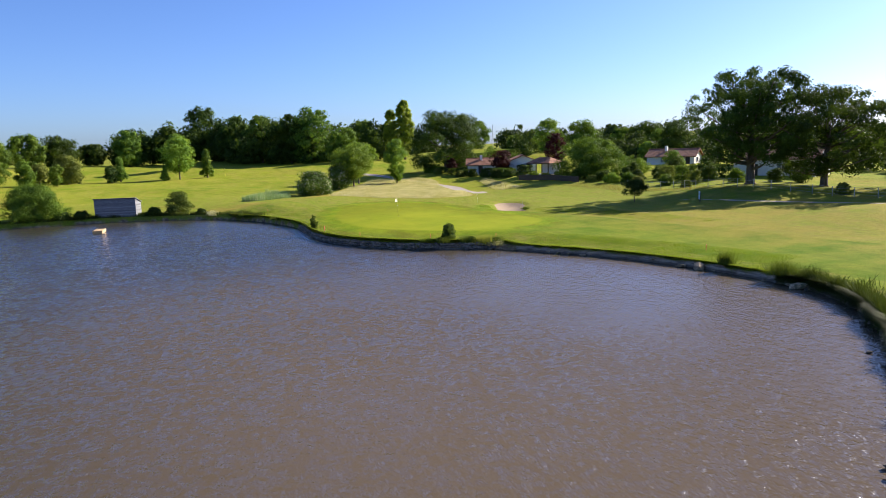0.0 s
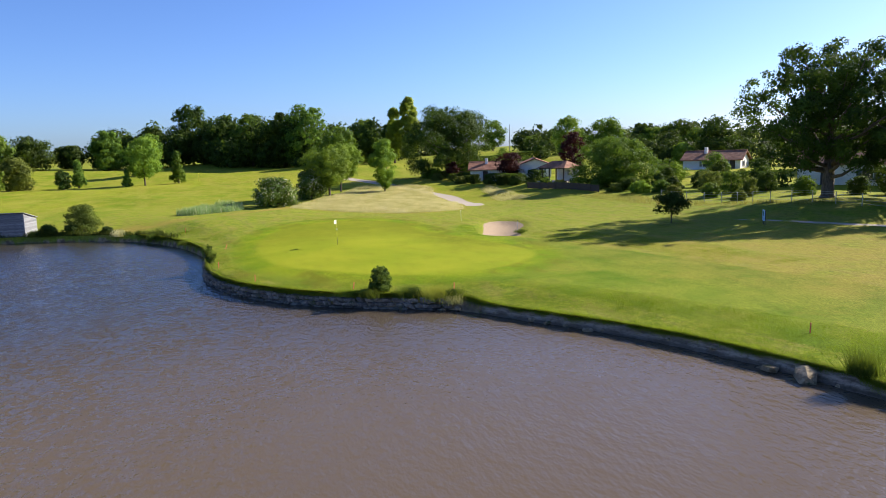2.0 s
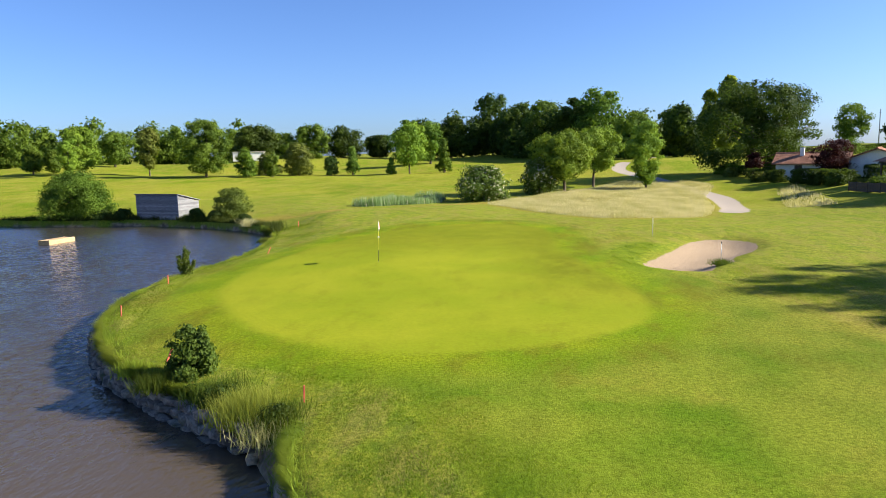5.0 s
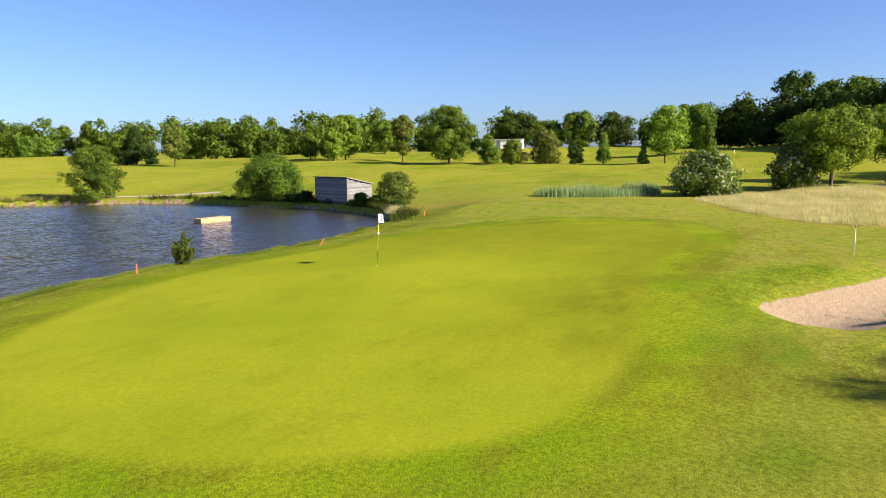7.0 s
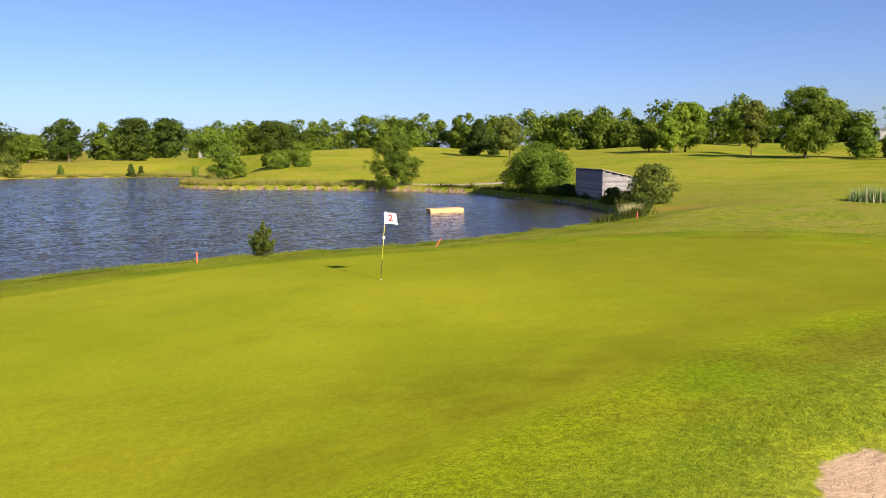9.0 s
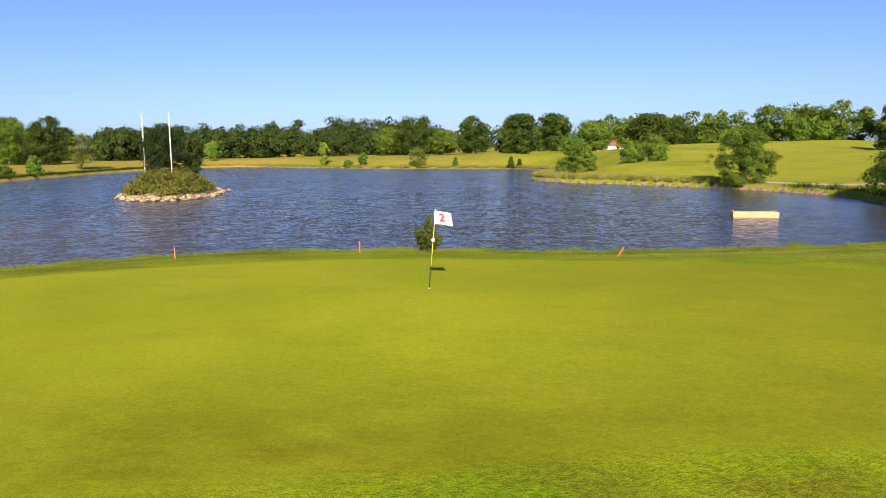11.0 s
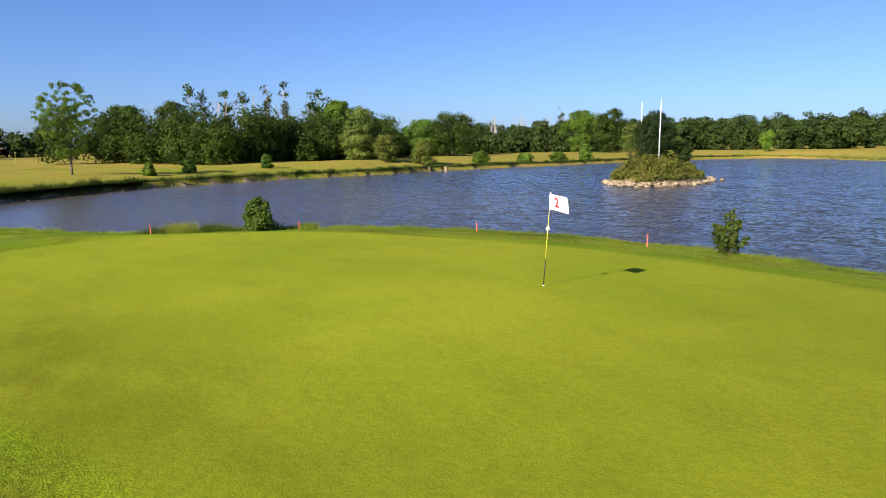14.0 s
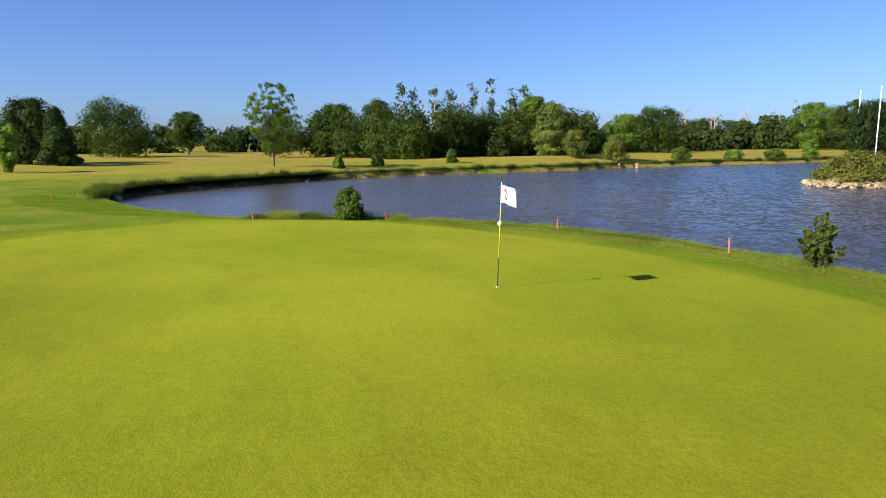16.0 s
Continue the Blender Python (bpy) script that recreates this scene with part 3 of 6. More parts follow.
def build_ground():
    far = [140, 160, 185, 215, 250, 300, 360, 450, 600, 850, 1300, 2000, 3200]
    xs = np.concatenate([-np.array(far[::-1], float), ticks([(-122, -62, 1.6), (-62, 40, 0.55), (40, 122, 1.6)]), np.array(far, float)])
    ys = np.concatenate([-np.array(far[::-1], float), ticks([(-122, -60, 2.5), (-60, -30, 1.2), (-30, 32, 0.55), (32, 110, 1.5), (110, 205, 2.0)]), np.array([230, 260, 300, 360, 450, 600, 850, 1300, 2000, 3200], float)])
    gx, gy = np.meshgrid(xs, ys)
    x, y = gx.ravel().copy(), gy.ravel().copy()
    # pull grid corners that lie close to a shore onto it, so that the edge runs clean
    cell = np.minimum(np.gradient(gx, axis=1), np.gradient(gy, axis=0)).ravel()
    for line in (LAKE, ISLE):
        d = line_distance(x, y, line) - (bank_set_back(x, y) if line is LAKE else 0)
        e = 0.05
        gxn = (line_distance(x + e, y, line) - line_distance(x - e, y, line)) / (2 * e)
        gyn = (line_distance(x, y + e, line) - line_distance(x, y - e, line)) / (2 * e)
        pull = np.abs(d) < 0.5 * cell
        x = np.where(pull, x - gxn * d, x)
        y = np.where(pull, y - gyn * d, y)
    z, lake, isle, green, sand, path = ground_fields(x, y)
    nx, ny = len(xs), len(ys)
    i = np.arange(nx * ny).reshape(ny, nx)
    faces = np.stack([i[:-1, :-1], i[:-1, 1:], i[1:, 1:], i[1:, :-1]], -1).reshape(-1, 4)
    me = mesh_of("ground", np.stack([x, y, z], 1), faces, TURF, True)
    d0 = np.hypot(x, y)
    dry = np.clip(0.22 + 0.22 * step01(d0, 60, 130) * step01(-x, -10, 40) + 0.40 * step01(-y, 14, 24) * step01(-x, -2, 14) * step01(x, -60, -45) + 0.42 * step01(-x, 50, 85) + 0.45 * step01(-x, 100, 150) + 0.22 * step01(y, 60, 100) * step01(-x, -20, 20), 0, 1)
    dry = np.maximum(dry, 0.8 * step01(line_distance(x, y, np.array(MEADOW)), 3, -1))
    dry = np.maximum(dry, 0.85 * (1 - step01(line_distance(x, y, np.array([(29.5, 19), (32, 13), (37, 6), (46, -2)], float), False), 0.8, 4.5)))
    dry = np.maximum(dry, 0.75 * step01(-np.abs(lake - 2.5), -2.5, 0) * step01(d0, 40, 60) * step01(y + 0.6 * x, 20, 60))
    rough = np.clip(np.maximum(step01(4.5 - lake, 0, 3.0) * (lake > 0) * 0.9, step01(d0, 150, 230) * 0.6), 0, 1)
    rough = np.maximum(rough, step01(-sand, -3.5, -0.5) * 0.5 * step01(y, -23, -18))
    apron = line_distance(x, y, smooth_loop(APRON, 1.5))
    rough = np.maximum(rough, 0.85 * step01(apron, -0.3, 0.5) * (1 - step01(d0, 42, 70)))
    lush = 1 - step01(line_distance(x, y, np.array(LUSH), False), 0.7, 1.9)
    bank = np.where(lake < 0.03, step01(-lake, -0.06, 0.22), 0) + np.where(isle < 0, 0.6 * step01(isle, -1.8, -0.4), 0)
    for name, values in (("gsd", green), ("ssd", sand), ("psd", path), ("dry", dry), ("rough", rough), ("bank", bank), ("apron", apron), ("lush", lush)):
        a = me.attributes.new(name, "FLOAT", "POINT")
        a.data.foreach_set("value", np.clip(values, -50, 50).astype(np.float32))
    return tagged(new("ground", me), "rolling mown golf course turf with sunburnt patches", "ground", kind="structure")


ground = build_ground()

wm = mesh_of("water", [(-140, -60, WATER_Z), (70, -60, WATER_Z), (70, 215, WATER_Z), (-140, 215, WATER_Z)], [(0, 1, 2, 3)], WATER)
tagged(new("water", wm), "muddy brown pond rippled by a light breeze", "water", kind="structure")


# ---------- trees and shrubs ----------
def profile(kind, f):
    """Half width of a crown, 0 to 1, at height f (0 to 1) of the crown."""
    if kind == "cone":
        return np.clip(1.06 - f, 0, 1) ** 0.8 * np.clip(f * 8 + 0.55, 0, 1)
    if kind == "column":
        return np.clip(np.sin(np.pi * np.clip(f * 0.86 + 0.1, 0, 1)), 0, 1) ** 0.6
    if kind == "bush":
        return np.sqrt(np.clip(1 - np.clip(f * 1.02 - 0.06, 0, 1) ** 2, 0, 1)) * np.clip(0.72 + f, 0, 1)
    if kind == "vase":
        return np.clip(np.sin(np.pi * np.clip(f, 0, 1) ** 1.25 * 0.9 + 0.12), 0, 1) ** 0.7
    return np.sqrt(np.clip(1 - (2 * np.clip(f, 0, 1) - 0.92) ** 2 / 1.18, 0, 1))


def crown_points(rng, kind, h, w, bare, clumps, clump, fill):
    """Centres, outward ways and size of leaves: boughs in the crown's outline carry clumps, each a loose ball."""
    lo = h * bare
    slim = kind in ("cone", "column")
    k = 5 + int(min(w, 18) * 0.75)
    bf = (np.arange(k) + rng.uniform(0.15, 0.85, k)) / k
    bang = np.arange(k) * 2.39996 + rng.uniform(-0.6, 0.6, k)
    brad = profile(kind, bf) * w / 2
    bsize = np.clip(brad * rng.uniform(0.5, 0.72, k), w * 0.08, w * 0.3)
    brun = np.maximum(brad * rng.uniform(0.86, 1.06, k) - bsize, 0)
    bough = np.stack([brun * np.cos(bang), brun * np.sin(bang), lo + bf * (h - lo)], 1)
    bough[:, 2] = np.clip(bough[:, 2], lo + bsize * 0.5, np.maximum(h - bsize * 0.8, lo + bsize * 0.5))
    of = rng.choice(k, clumps, p=bsize ** 2 / (bsize ** 2).sum())
    size = clump * rng.uniform(0.5, 1.35, clumps)
    way = unit(rng.normal(size=(clumps, 3)) + np.array([0, 0, 0.15]))
    c = bough[of] + way * (np.maximum(bsize[of] - size * 0.45, bsize[of] * 0.3) * rng.uniform(0.5, 1.0, clumps) ** 0.5)[:, None] * np.array([1, 1, 0.85])
    # others lie along the outline, or fill the heart of the crown
    of_, oa = rng.uniform(0.02, 0.98, clumps), rng.uniform(0, 6.28, clumps)
    lump = 1 + 0.12 * np.sin(2 * oa + k + 4 * of_) + 0.1 * np.sin(3 * oa - 5 * of_)
    orad = np.maximum(profile(kind, of_) * w / 2 * lump - size * 0.7, 0) * rng.uniform(0.75, 1.0, clumps)
    outline = rng.uniform(size=clumps) < (0.9 if slim else 0.48)
    c = np.where(outline[:, None], np.stack([orad * np.cos(oa), orad * np.sin(oa), lo + of_ * (h - lo)], 1), c)
    heart = rng.uniform(size=clumps) < 0.15
    hf = rng.uniform(0.05, 0.8, clumps)
    hr = profile(kind, hf) * w * 0.28 * np.sqrt(rng.uniform(size=clumps))
    ha = rng.uniform(0, 6.28, clumps)
    c = np.where(heart[:, None], np.stack([hr * np.cos(ha), hr * np.sin(ha), lo + hf * (h - lo)], 1), c)
    c[:, 2] = np.clip(c[:, 2], lo + 0.1 * size, h - size * 0.5)
    pick = rng.choice(clumps, fill, p=size ** 2 / (size ** 2).sum())
    way = unit(rng.normal(size=(fill, 3)) + np.array([0, 0, 0.25]))
    spread = rng.uniform(0.2, 1.05, fill) ** 0.5
    place = c[pick] + way * (size[pick] * spread)[:, None] * np.array([1, 1, 0.78])
    axis = np.stack([place[:, 0], place[:, 1], (place[:, 2] - (lo + h) / 2) * 0.9], 1)
    out = unit(way * 0.75 + unit(axis) * 0.5)
    keep = place[:, 2] > 0.02
    return c, place[keep], out[keep], np.where(spread < 0.7, 1.2, 0.82)[keep]


def tree(name, x, y, height, width, leaf, kind="round", bare=0.22, leaves=3600, leaf_size=0.42, clumps=70, clump=None, seed=1, label="", category="tree", group="", trunk=None, sink=0.12, twigs=10, z=None):
    rng = np.random.default_rng(seed)
    base = ground_z(x, y) if z is None else z
    ob = empty(name, pose(x, y, base - sink, 0, 0, rng.uniform(0, 360)), label, category, group)
    clump = (clump or width * 0.16) * 0.92
    leaves, clumps, leaf_size = int(leaves * 1.6), int(clumps * 1.5), leaf_size * 0.76
    c, place, out, grow = crown_points(rng, kind, height, width, bare, clumps, clump, leaves)
    r0 = trunk or (0.022 * height + 0.05)
    top = height * (0.82 if kind in ("cone", "column") else 0.66)
    sway = rng.normal(size=2) * 0.03 * height
    spine = [(sway[0] * t * t, sway[1] * t * t, t * top) for t in (0, 0.04, 0.3, 0.6, 1.0)]
    bm = tube_bm(spine, [r0 * 1.5, r0 * 1.05, r0 * 0.85, r0 * 0.55, r0 * 0.12], 8)
    order = rng.permutation(len(c))[:twigs]
    for k in order:
        t = float(np.clip(c[k][2] / max(top, 0.1) * 0.62, 0.12, 0.92))
        a = Vector((sway[0] * t * t, sway[1] * t * t, t * top))
        b = Vector(c[k])
        mid = a.lerp(b, 0.5) + Vector((0, 0, -0.06 * (b - a).length))
        rr = r0 * (0.42 if kind != "cone" else 0.2) * (1.1 - t * 0.6)
        tube_bm([a, mid, b], [rr, rr * 0.65, rr * 0.2], 5, bm)
    if kind == "bush":
        part("stems", bm, BARK, ob, "", True)
    else:
        part("trunk", bm, BARK, ob, "", True)
    crown = new("crown", cards("crown", place, out, leaf_size * grow, LEAF[leaf], rng, corners=4 if leaf_size < 0.16 else 3))
    crown.parent = ob
    return ob


def wood(name, line, depth, low, high, count, leaf, seed, label, spread=9.0, per=260, leaf_size=1.1):
    """A belt of far trees: many uneven crowns side by side, joined."""
    rng = np.random.default_rng(seed)
    p = smooth_loop(line, 4, False)
    cs, outs, spots, grows = [], [], [], []
    for k in range(count):
        q = p[int(rng.uniform(0, len(p) - 1))]
        x, y = q + rng.normal(size=2) * depth * 0.5
        spots.append((x, y))
        h, w = rng.uniform(low, high), spread * rng.uniform(0.7, 1.3)
        _, place, out, grow = crown_points(rng, "round", h, w, 0.02, 26, w * 0.21, per)
        grows.append(grow)
        cs.append(place + np.array([x, y, 0]))
        outs.append(out)
    spots = np.array(spots)
    for c, z in zip(cs, ground_fields(spots[:, 0], spots[:, 1])[0]):
        c[:, 2] += z - 0.2
    me = cards(name, np.concatenate(cs), np.concatenate(outs), leaf_size * np.concatenate(grows), LEAF[leaf], rng, corners=3)
    return tagged(new(name, me), label, "woodland", kind="stuff")


ROW, VIL, WOODS = "trees along the far fairway", "trees among the village gardens", "trees at the wood edge"
# big oaks by the houses
tree("oak_tree", -1.6, -53.2, 16.6, 19.5, "oak", "round", 0.20, 25000, 0.27, 150, 1.3, 11, "broad dark green oak with a thick leaning trunk", trunk=0.62, twigs=46)
tree("oak_tree", -8.6, -59.5, 13.8, 17.5, "oak", "round", 0.14, 15000, 0.27, 105, 1.25, 12, "old oak with ivy-wrapped trunk and thin outer leaves", trunk=0.5, twigs=40)
tree("oak_tree", -18, -66, 13.5, 17, "oak", "round", 0.12, 9000, 0.36, 90, 1.7, 13, "dark green oak beside the garden fence", trunk=0.45, twigs=26)
tree("young_tree", -1.5, -33, 3.1, 4.2, "oak", "bush", 0.36, 1900, 0.2, 60, 0.5, 14, "small round-headed young tree on a thin stem", trunk=0.06, twigs=16)
# behind the meadow
tree("field_maple", 75, -16, 9.0, 9.2, "light", "round", 0.3, 9500, 0.26, 80, 1.15, 21, "light green round-headed tree beside the meadow", trunk=0.2)
tree("field_maple", 62, -11.3, 8.6, 9.6, "light", "round", 0.28, 10500, 0.26, 90, 1.2, 22, "wide light green tree beside the meadow", trunk=0.2)
tree("ash_tree", 69.5, -23.2, 9.8, 6.2, "light", "vase", 0.08, 7500, 0.26, 70, 0.95, 23, "upright pale green tree at the path", trunk=0.16)
tree("elder_bush", 52, -1, 4.4, 8.8, "elder", "bush", 0.0, 6500, 0.26, 90, 1.1, 24, "wide flowering elder bush with cream blossom", "bush", twigs=8)
tree("elder_bush", 61, -8, 5.2, 6.6, "elder", "bush", 0.0, 4200, 0.28, 70, 1.0, 25, "tall flowering elder bush beside another", "bush", twigs=8)
tree("poplar_tree", 152, -54, 20.0, 6.8, "poplar", "column", 0.08, 6000, 0.6, 110, 1.2, 26, "tall narrow poplar above the other trees", trunk=0.35)
tree("poplar_tree", 155, -50, 17.0, 5.5, "poplar", "column", 0.08, 4000, 0.6, 90, 1.2, 27, "slender poplar close behind a taller one", trunk=0.3)
tree("chestnut_tree", 89, -43, 15.6, 25, "oak", "bush", 0.09, 22000, 0.32, 140, 1.8, 28, "dense dark chestnut with crown reaching low", trunk=0.5, twigs=20)
# wood edge
for i, (x, y, h, w, lf) in enumerate(((197, 9, 20, 15, "oak"), (177, 0, 15, 13, "oak"), (167, -8, 15.5, 14, "mid"), (151, -22, 18, 16, "mid"), (157, -16, 16, 12, "oak"), (140, -29, 11, 12.5, "mid"), (178, -46, 14.5, 13, "mid"), (186, -58, 13, 12, "oak"), (191, 22, 13, 12.5, "oak"), (180, 34, 12, 10.5, "mid"))):
    tree("wood_tree", x, y, h, w, lf, "round", 0.04, 4600, 0.62, 80, w * 0.13, 40 + i, "tall leafy tree at the wood edge", group=WOODS, trunk=0.35)
for i, (x, y, h, w, lf) in enumerate(((174, 63, 10.5, 12, "mid"), (181, 55, 10, 16, "oak"), (172, 72, 8, 13, "mid"), (188, 45, 7, 10, "oak"))):
    tree("wood_tree", x, y, h, w, lf, "round", 0.04, 3600, 0.62, 70, w * 0.14, 55 + i, "leafy tree in the belt behind the fairway", group=WOODS, trunk=0.3)
# row along the far fairway
tree("fairway_tree", 113, 20.5, 10.8, 10, "light", "round", 0.2, 5200, 0.4, 80, 1.4, 61, "airy light green tree with bare trunk", group=ROW, trunk=0.18)
tree("fairway_tree", 118, 34.5, 6.4, 3.9, "mid", "cone", 0.06, 2200, 0.34, 45, 0.8, 62, "small pointed tree in a row", group=ROW)
tree("fairway_tree", 115, 46, 7.2, 8.2, "olive", "bush", 0.04, 4200, 0.36, 70, 1.2, 63, "wide grey-green willow-like tree", group=ROW)
tree("fairway_tree", 99, 60, 11.6, 10.6, "mid", "round", 0.08, 12000, 0.32, 100, 1.3, 64, "large round-headed tree with short trunk", group=ROW, trunk=0.24)
tree("fairway_tree", 111, 24, 3.6, 2.4, "mid", "cone", 0.05, 1200, 0.3, 35, 0.5, 65, "small pointed tree in a row", group=ROW)
tree("fairway_tree", 107, 36, 4.3, 3.7, "dark", "bush", 0.05, 1600, 0.32, 40, 0.7, 66, "low dark tree in a row", group=ROW)
tree("fairway_tree", 102, 47, 5.0, 3.3, "mid", "round", 0.1, 1600, 0.32, 40, 0.7, 67, "small round tree in a row", group=ROW)
tree("fairway_tree", 104, 53.5, 6.2, 5.2, "mid", "bush", 0.05, 2600, 0.34, 50, 0.9, 68, "bushy tree beside a white building", group=ROW)
tree("fairway_tree", 111, 51.6, 5.0, 6.4, "olive", "bush", 0.03, 2600, 0.34, 50, 0.9, 82, "grey-green bushy tree before a low building", group=ROW)
tree("fairway_tree", 105, 76, 10.4, 5.8, "olive", "vase", 0.16, 3600, 0.4, 60, 1.0, 69, "upright thin-leaved tree on the fairway", group=ROW, trunk=0.16)
tree("fairway_tree", 103, 91, 10.2, 8.6, "light", "round", 0.1, 5200, 0.4, 70, 1.3, 70, "bright green round tree on the fairway", group=ROW, trunk=0.2)
tree("fairway_tree", 97, 89, 7.8, 4.8, "light", "vase", 0.08, 2400, 0.36, 50, 0.9, 71, "slim bright green tree on the fairway", group=ROW)
tree("fairway_tree", 104, 103, 6.6, 5.2, "mid", "round", 0.12, 2600, 0.38, 50, 1.0, 72, "small round tree in a row", group=ROW)
tree("fairway_tree", 108, 101, 5.4, 4.4, "mid", "round", 0.12, 2000, 0.38, 45, 0.9, 73, "small round tree in a row", group=ROW)
tree("field_oak", 151, 71, 9.4, 15, "oak", "round", 0.1, 5600, 0.55, 80, 1.9, 74, "broad dark tree behind the fairway", group=ROW, trunk=0.3)
tree("fairway_tree", 128, 99, 8.6, 7.6, "mid", "vase", 0.1, 3200, 0.45, 60, 1.2, 75, "upright green tree behind the fairway", group=ROW)
tree("fairway_tree", 75.5, 116, 8.9, 7.0, "olive", "round", 0.25, 3200, 0.38, 60, 1.1, 76, "thin-crowned tree with bare trunk", group=ROW, trunk=0.16)
tree("fir_tree", 75.5, 130, 8.6, 10, "dark", "cone", 0.0, 5600, 0.4, 90, 1.1, 77, "dark cone-shaped fir with branches to the ground")
tree("fairway_tree", 70, 168, 5.4, 6.2, "mid", "round", 0.12, 2600, 0.42, 50, 1.1, 78, "small round tree on the ridge", group=ROW)
tree("fairway_tree", 76, 170, 4.8, 5.6, "mid", "round", 0.12, 2400, 0.42, 50, 1.0, 79, "small round tree on the ridge", group=ROW)
tree("fairway_tree", 138, 20, 10.4, 7.0, "mid", "vase", 0.08, 3200, 0.45, 60, 1.2, 80, "upright tree before the wood", group=ROW)
tree("fairway_tree", 117, 13.5, 7.8, 4.2, "mid", "cone", 0.05, 2200, 0.36, 50, 0.8, 81, "small pointed tree in a row", group=ROW)
# round the pond
tree("alder_tree", 27.6, 66.2, 6.6, 7.4, "mid", "round", 0.03, 13000, 0.19, 100, 0.8, 91, "bright green alder leaning over the water's edge", trunk=0.12, twigs=20)
tree("willow_bush", 34.4, 42.6, 5.2, 8.9, "mid", "bush", 0.0, 15000, 0.2, 110, 1.05, 92, "big rounded willow bush at the water", "bush", twigs=8)
tree("willow_bush", 32.2, 23.4, 3.3, 4.6, "olive", "bush", 0.0, 5200, 0.17, 80, 0.6, 93, "round dense bush beside the shed", "bush", twigs=8)
tree("shore_tree", 10.2, 94.5, 5.6, 6.2, "mid", "round", 0.12, 4200, 0.27, 70, 0.9, 94, "small spreading tree on the grassy cape", trunk=0.1)
tree("shore_bush", 12.6, 94.2, 2.8, 2.6, "mid", "bush", 0.0, 1300, 0.22, 40, 0.45, 95, "low bush on the grassy cape", "bush", twigs=5)
tree("shore_bush", 19.4, 96, 3.0, 4.4, "mid", "bush", 0.0, 2600, 0.24, 55, 0.65, 96, "rounded bush on the cape", "bush", twigs=5)
tree("shore_bush", 22.8, 97, 4.2, 5.2, "mid", "bush", 0.0, 3000, 0.26, 60, 0.75, 97, "taller rounded bush on the cape", "bush", twigs=5)
tree("shore_tree", 9, 121, 4.6, 2.8, "mid", "cone", 0.03, 1500, 0.28, 40, 0.6, 98, "slim pointed tree on the far bank", trunk=0.07)
NORTH = "trees on the north bank"
for i, (x, y, h, w, lf, kd) in enumerate(((-25, 161, 5.2, 6.2, "olive", "bush"), (-45, 168, 1.9, 2.8, "mid", "bush"), (-54, 176, 6.6, 3.4, "light", "vase"), (-41, 168, 3.6, 2.6, "mid", "vase"), (-15, 158, 2.4, 2.1, "mid", "cone"), (-1, 149.5, 2.6, 2.2, "dark", "cone"), (1, 149.5, 2.0, 1.7, "dark", "cone"), (-96, 196, 6.4, 5.6, "light", "vase"), (21, 108, 3.0, 5.4, "mid", "bush"))):
    tree("bank_tree", x, y, h, w, lf, kd, 0.03, 1900, 0.3, 45, w * 0.16, 110 + i, "small tree standing by the far water", group=NORTH)
for i, (x, y, h, w, lf) in enumerate(((-15, 217, 12.6, 10.5, "oak"), (-38, 239, 14, 18, "oak"), (10, 183, 10.4, 10.5, "oak"), (-1, 223, 9.6, 10, "mid"), (33, 163, 8.0, 13, "oak"), (-48, 248, 10.5, 17, "mid"), (1, 170, 10.2, 10.8, "oak"), (22, 186, 8.5, 12, "mid"), (44, 190, 8, 12, "oak"), (-26, 228, 8.5, 13, "mid"))):
    tree("field_oak", x, y, h, w, lf, "round", 0.08, 3600, 0.55, 65, w * 0.15, 130 + i, "broad dark tree beyond the pond", group=NORTH, trunk=0.3)
# west bank
WEST = "trees on the west bank"
tree("poplar_sapling", -83.1, 6.0, 11.0, 7.8, "mid", "vase", 0.16, 6500, 0.2, 150, 0.5, 150, "thin open-crowned tree on the west bank", group=WEST, trunk=0.14, twigs=30)
for i, (x, y, h, w, lf, kd, br) in enumerate(((-157, -18, 12.6, 20, "oak", "bush", 0.02), (-187, -3, 11.2, 10.5, "oak", "round", 0.22), (-117, -28, 10.3, 12.5, "dark", "bush", 0.02), (-110, -23, 8.8, 7.4, "dark", "cone", 0.0), (-134, 25.5, 10.6, 12.6, "oak", "bush", 0.0), (-132, 34, 11.6, 10.6, "oak", "bush", 0.0), (-105, 60, 9.8, 9.4, "olive", "bush", 0.0), (-120, 64, 12.2, 7.2, "mid", "vase", 0.05), (-127, 100, 10.8, 14, "oak", "round", 0.05), (-133, 96, 9, 12, "mid", "round", 0.04), (-139, 162, 13.2, 12, "mid", "round", 0.05), (-129, 164, 13.2, 11.5, "oak", "round", 0.05), (-183, 221, 15, 19, "mid", "round", 0.05))):
    tree("bank_oak", x, y, h, w, lf, kd, br, 8000, 0.36, 85, w * 0.14, 160 + i, "dark rounded tree beyond the west bank", group=WEST, trunk=0.3)
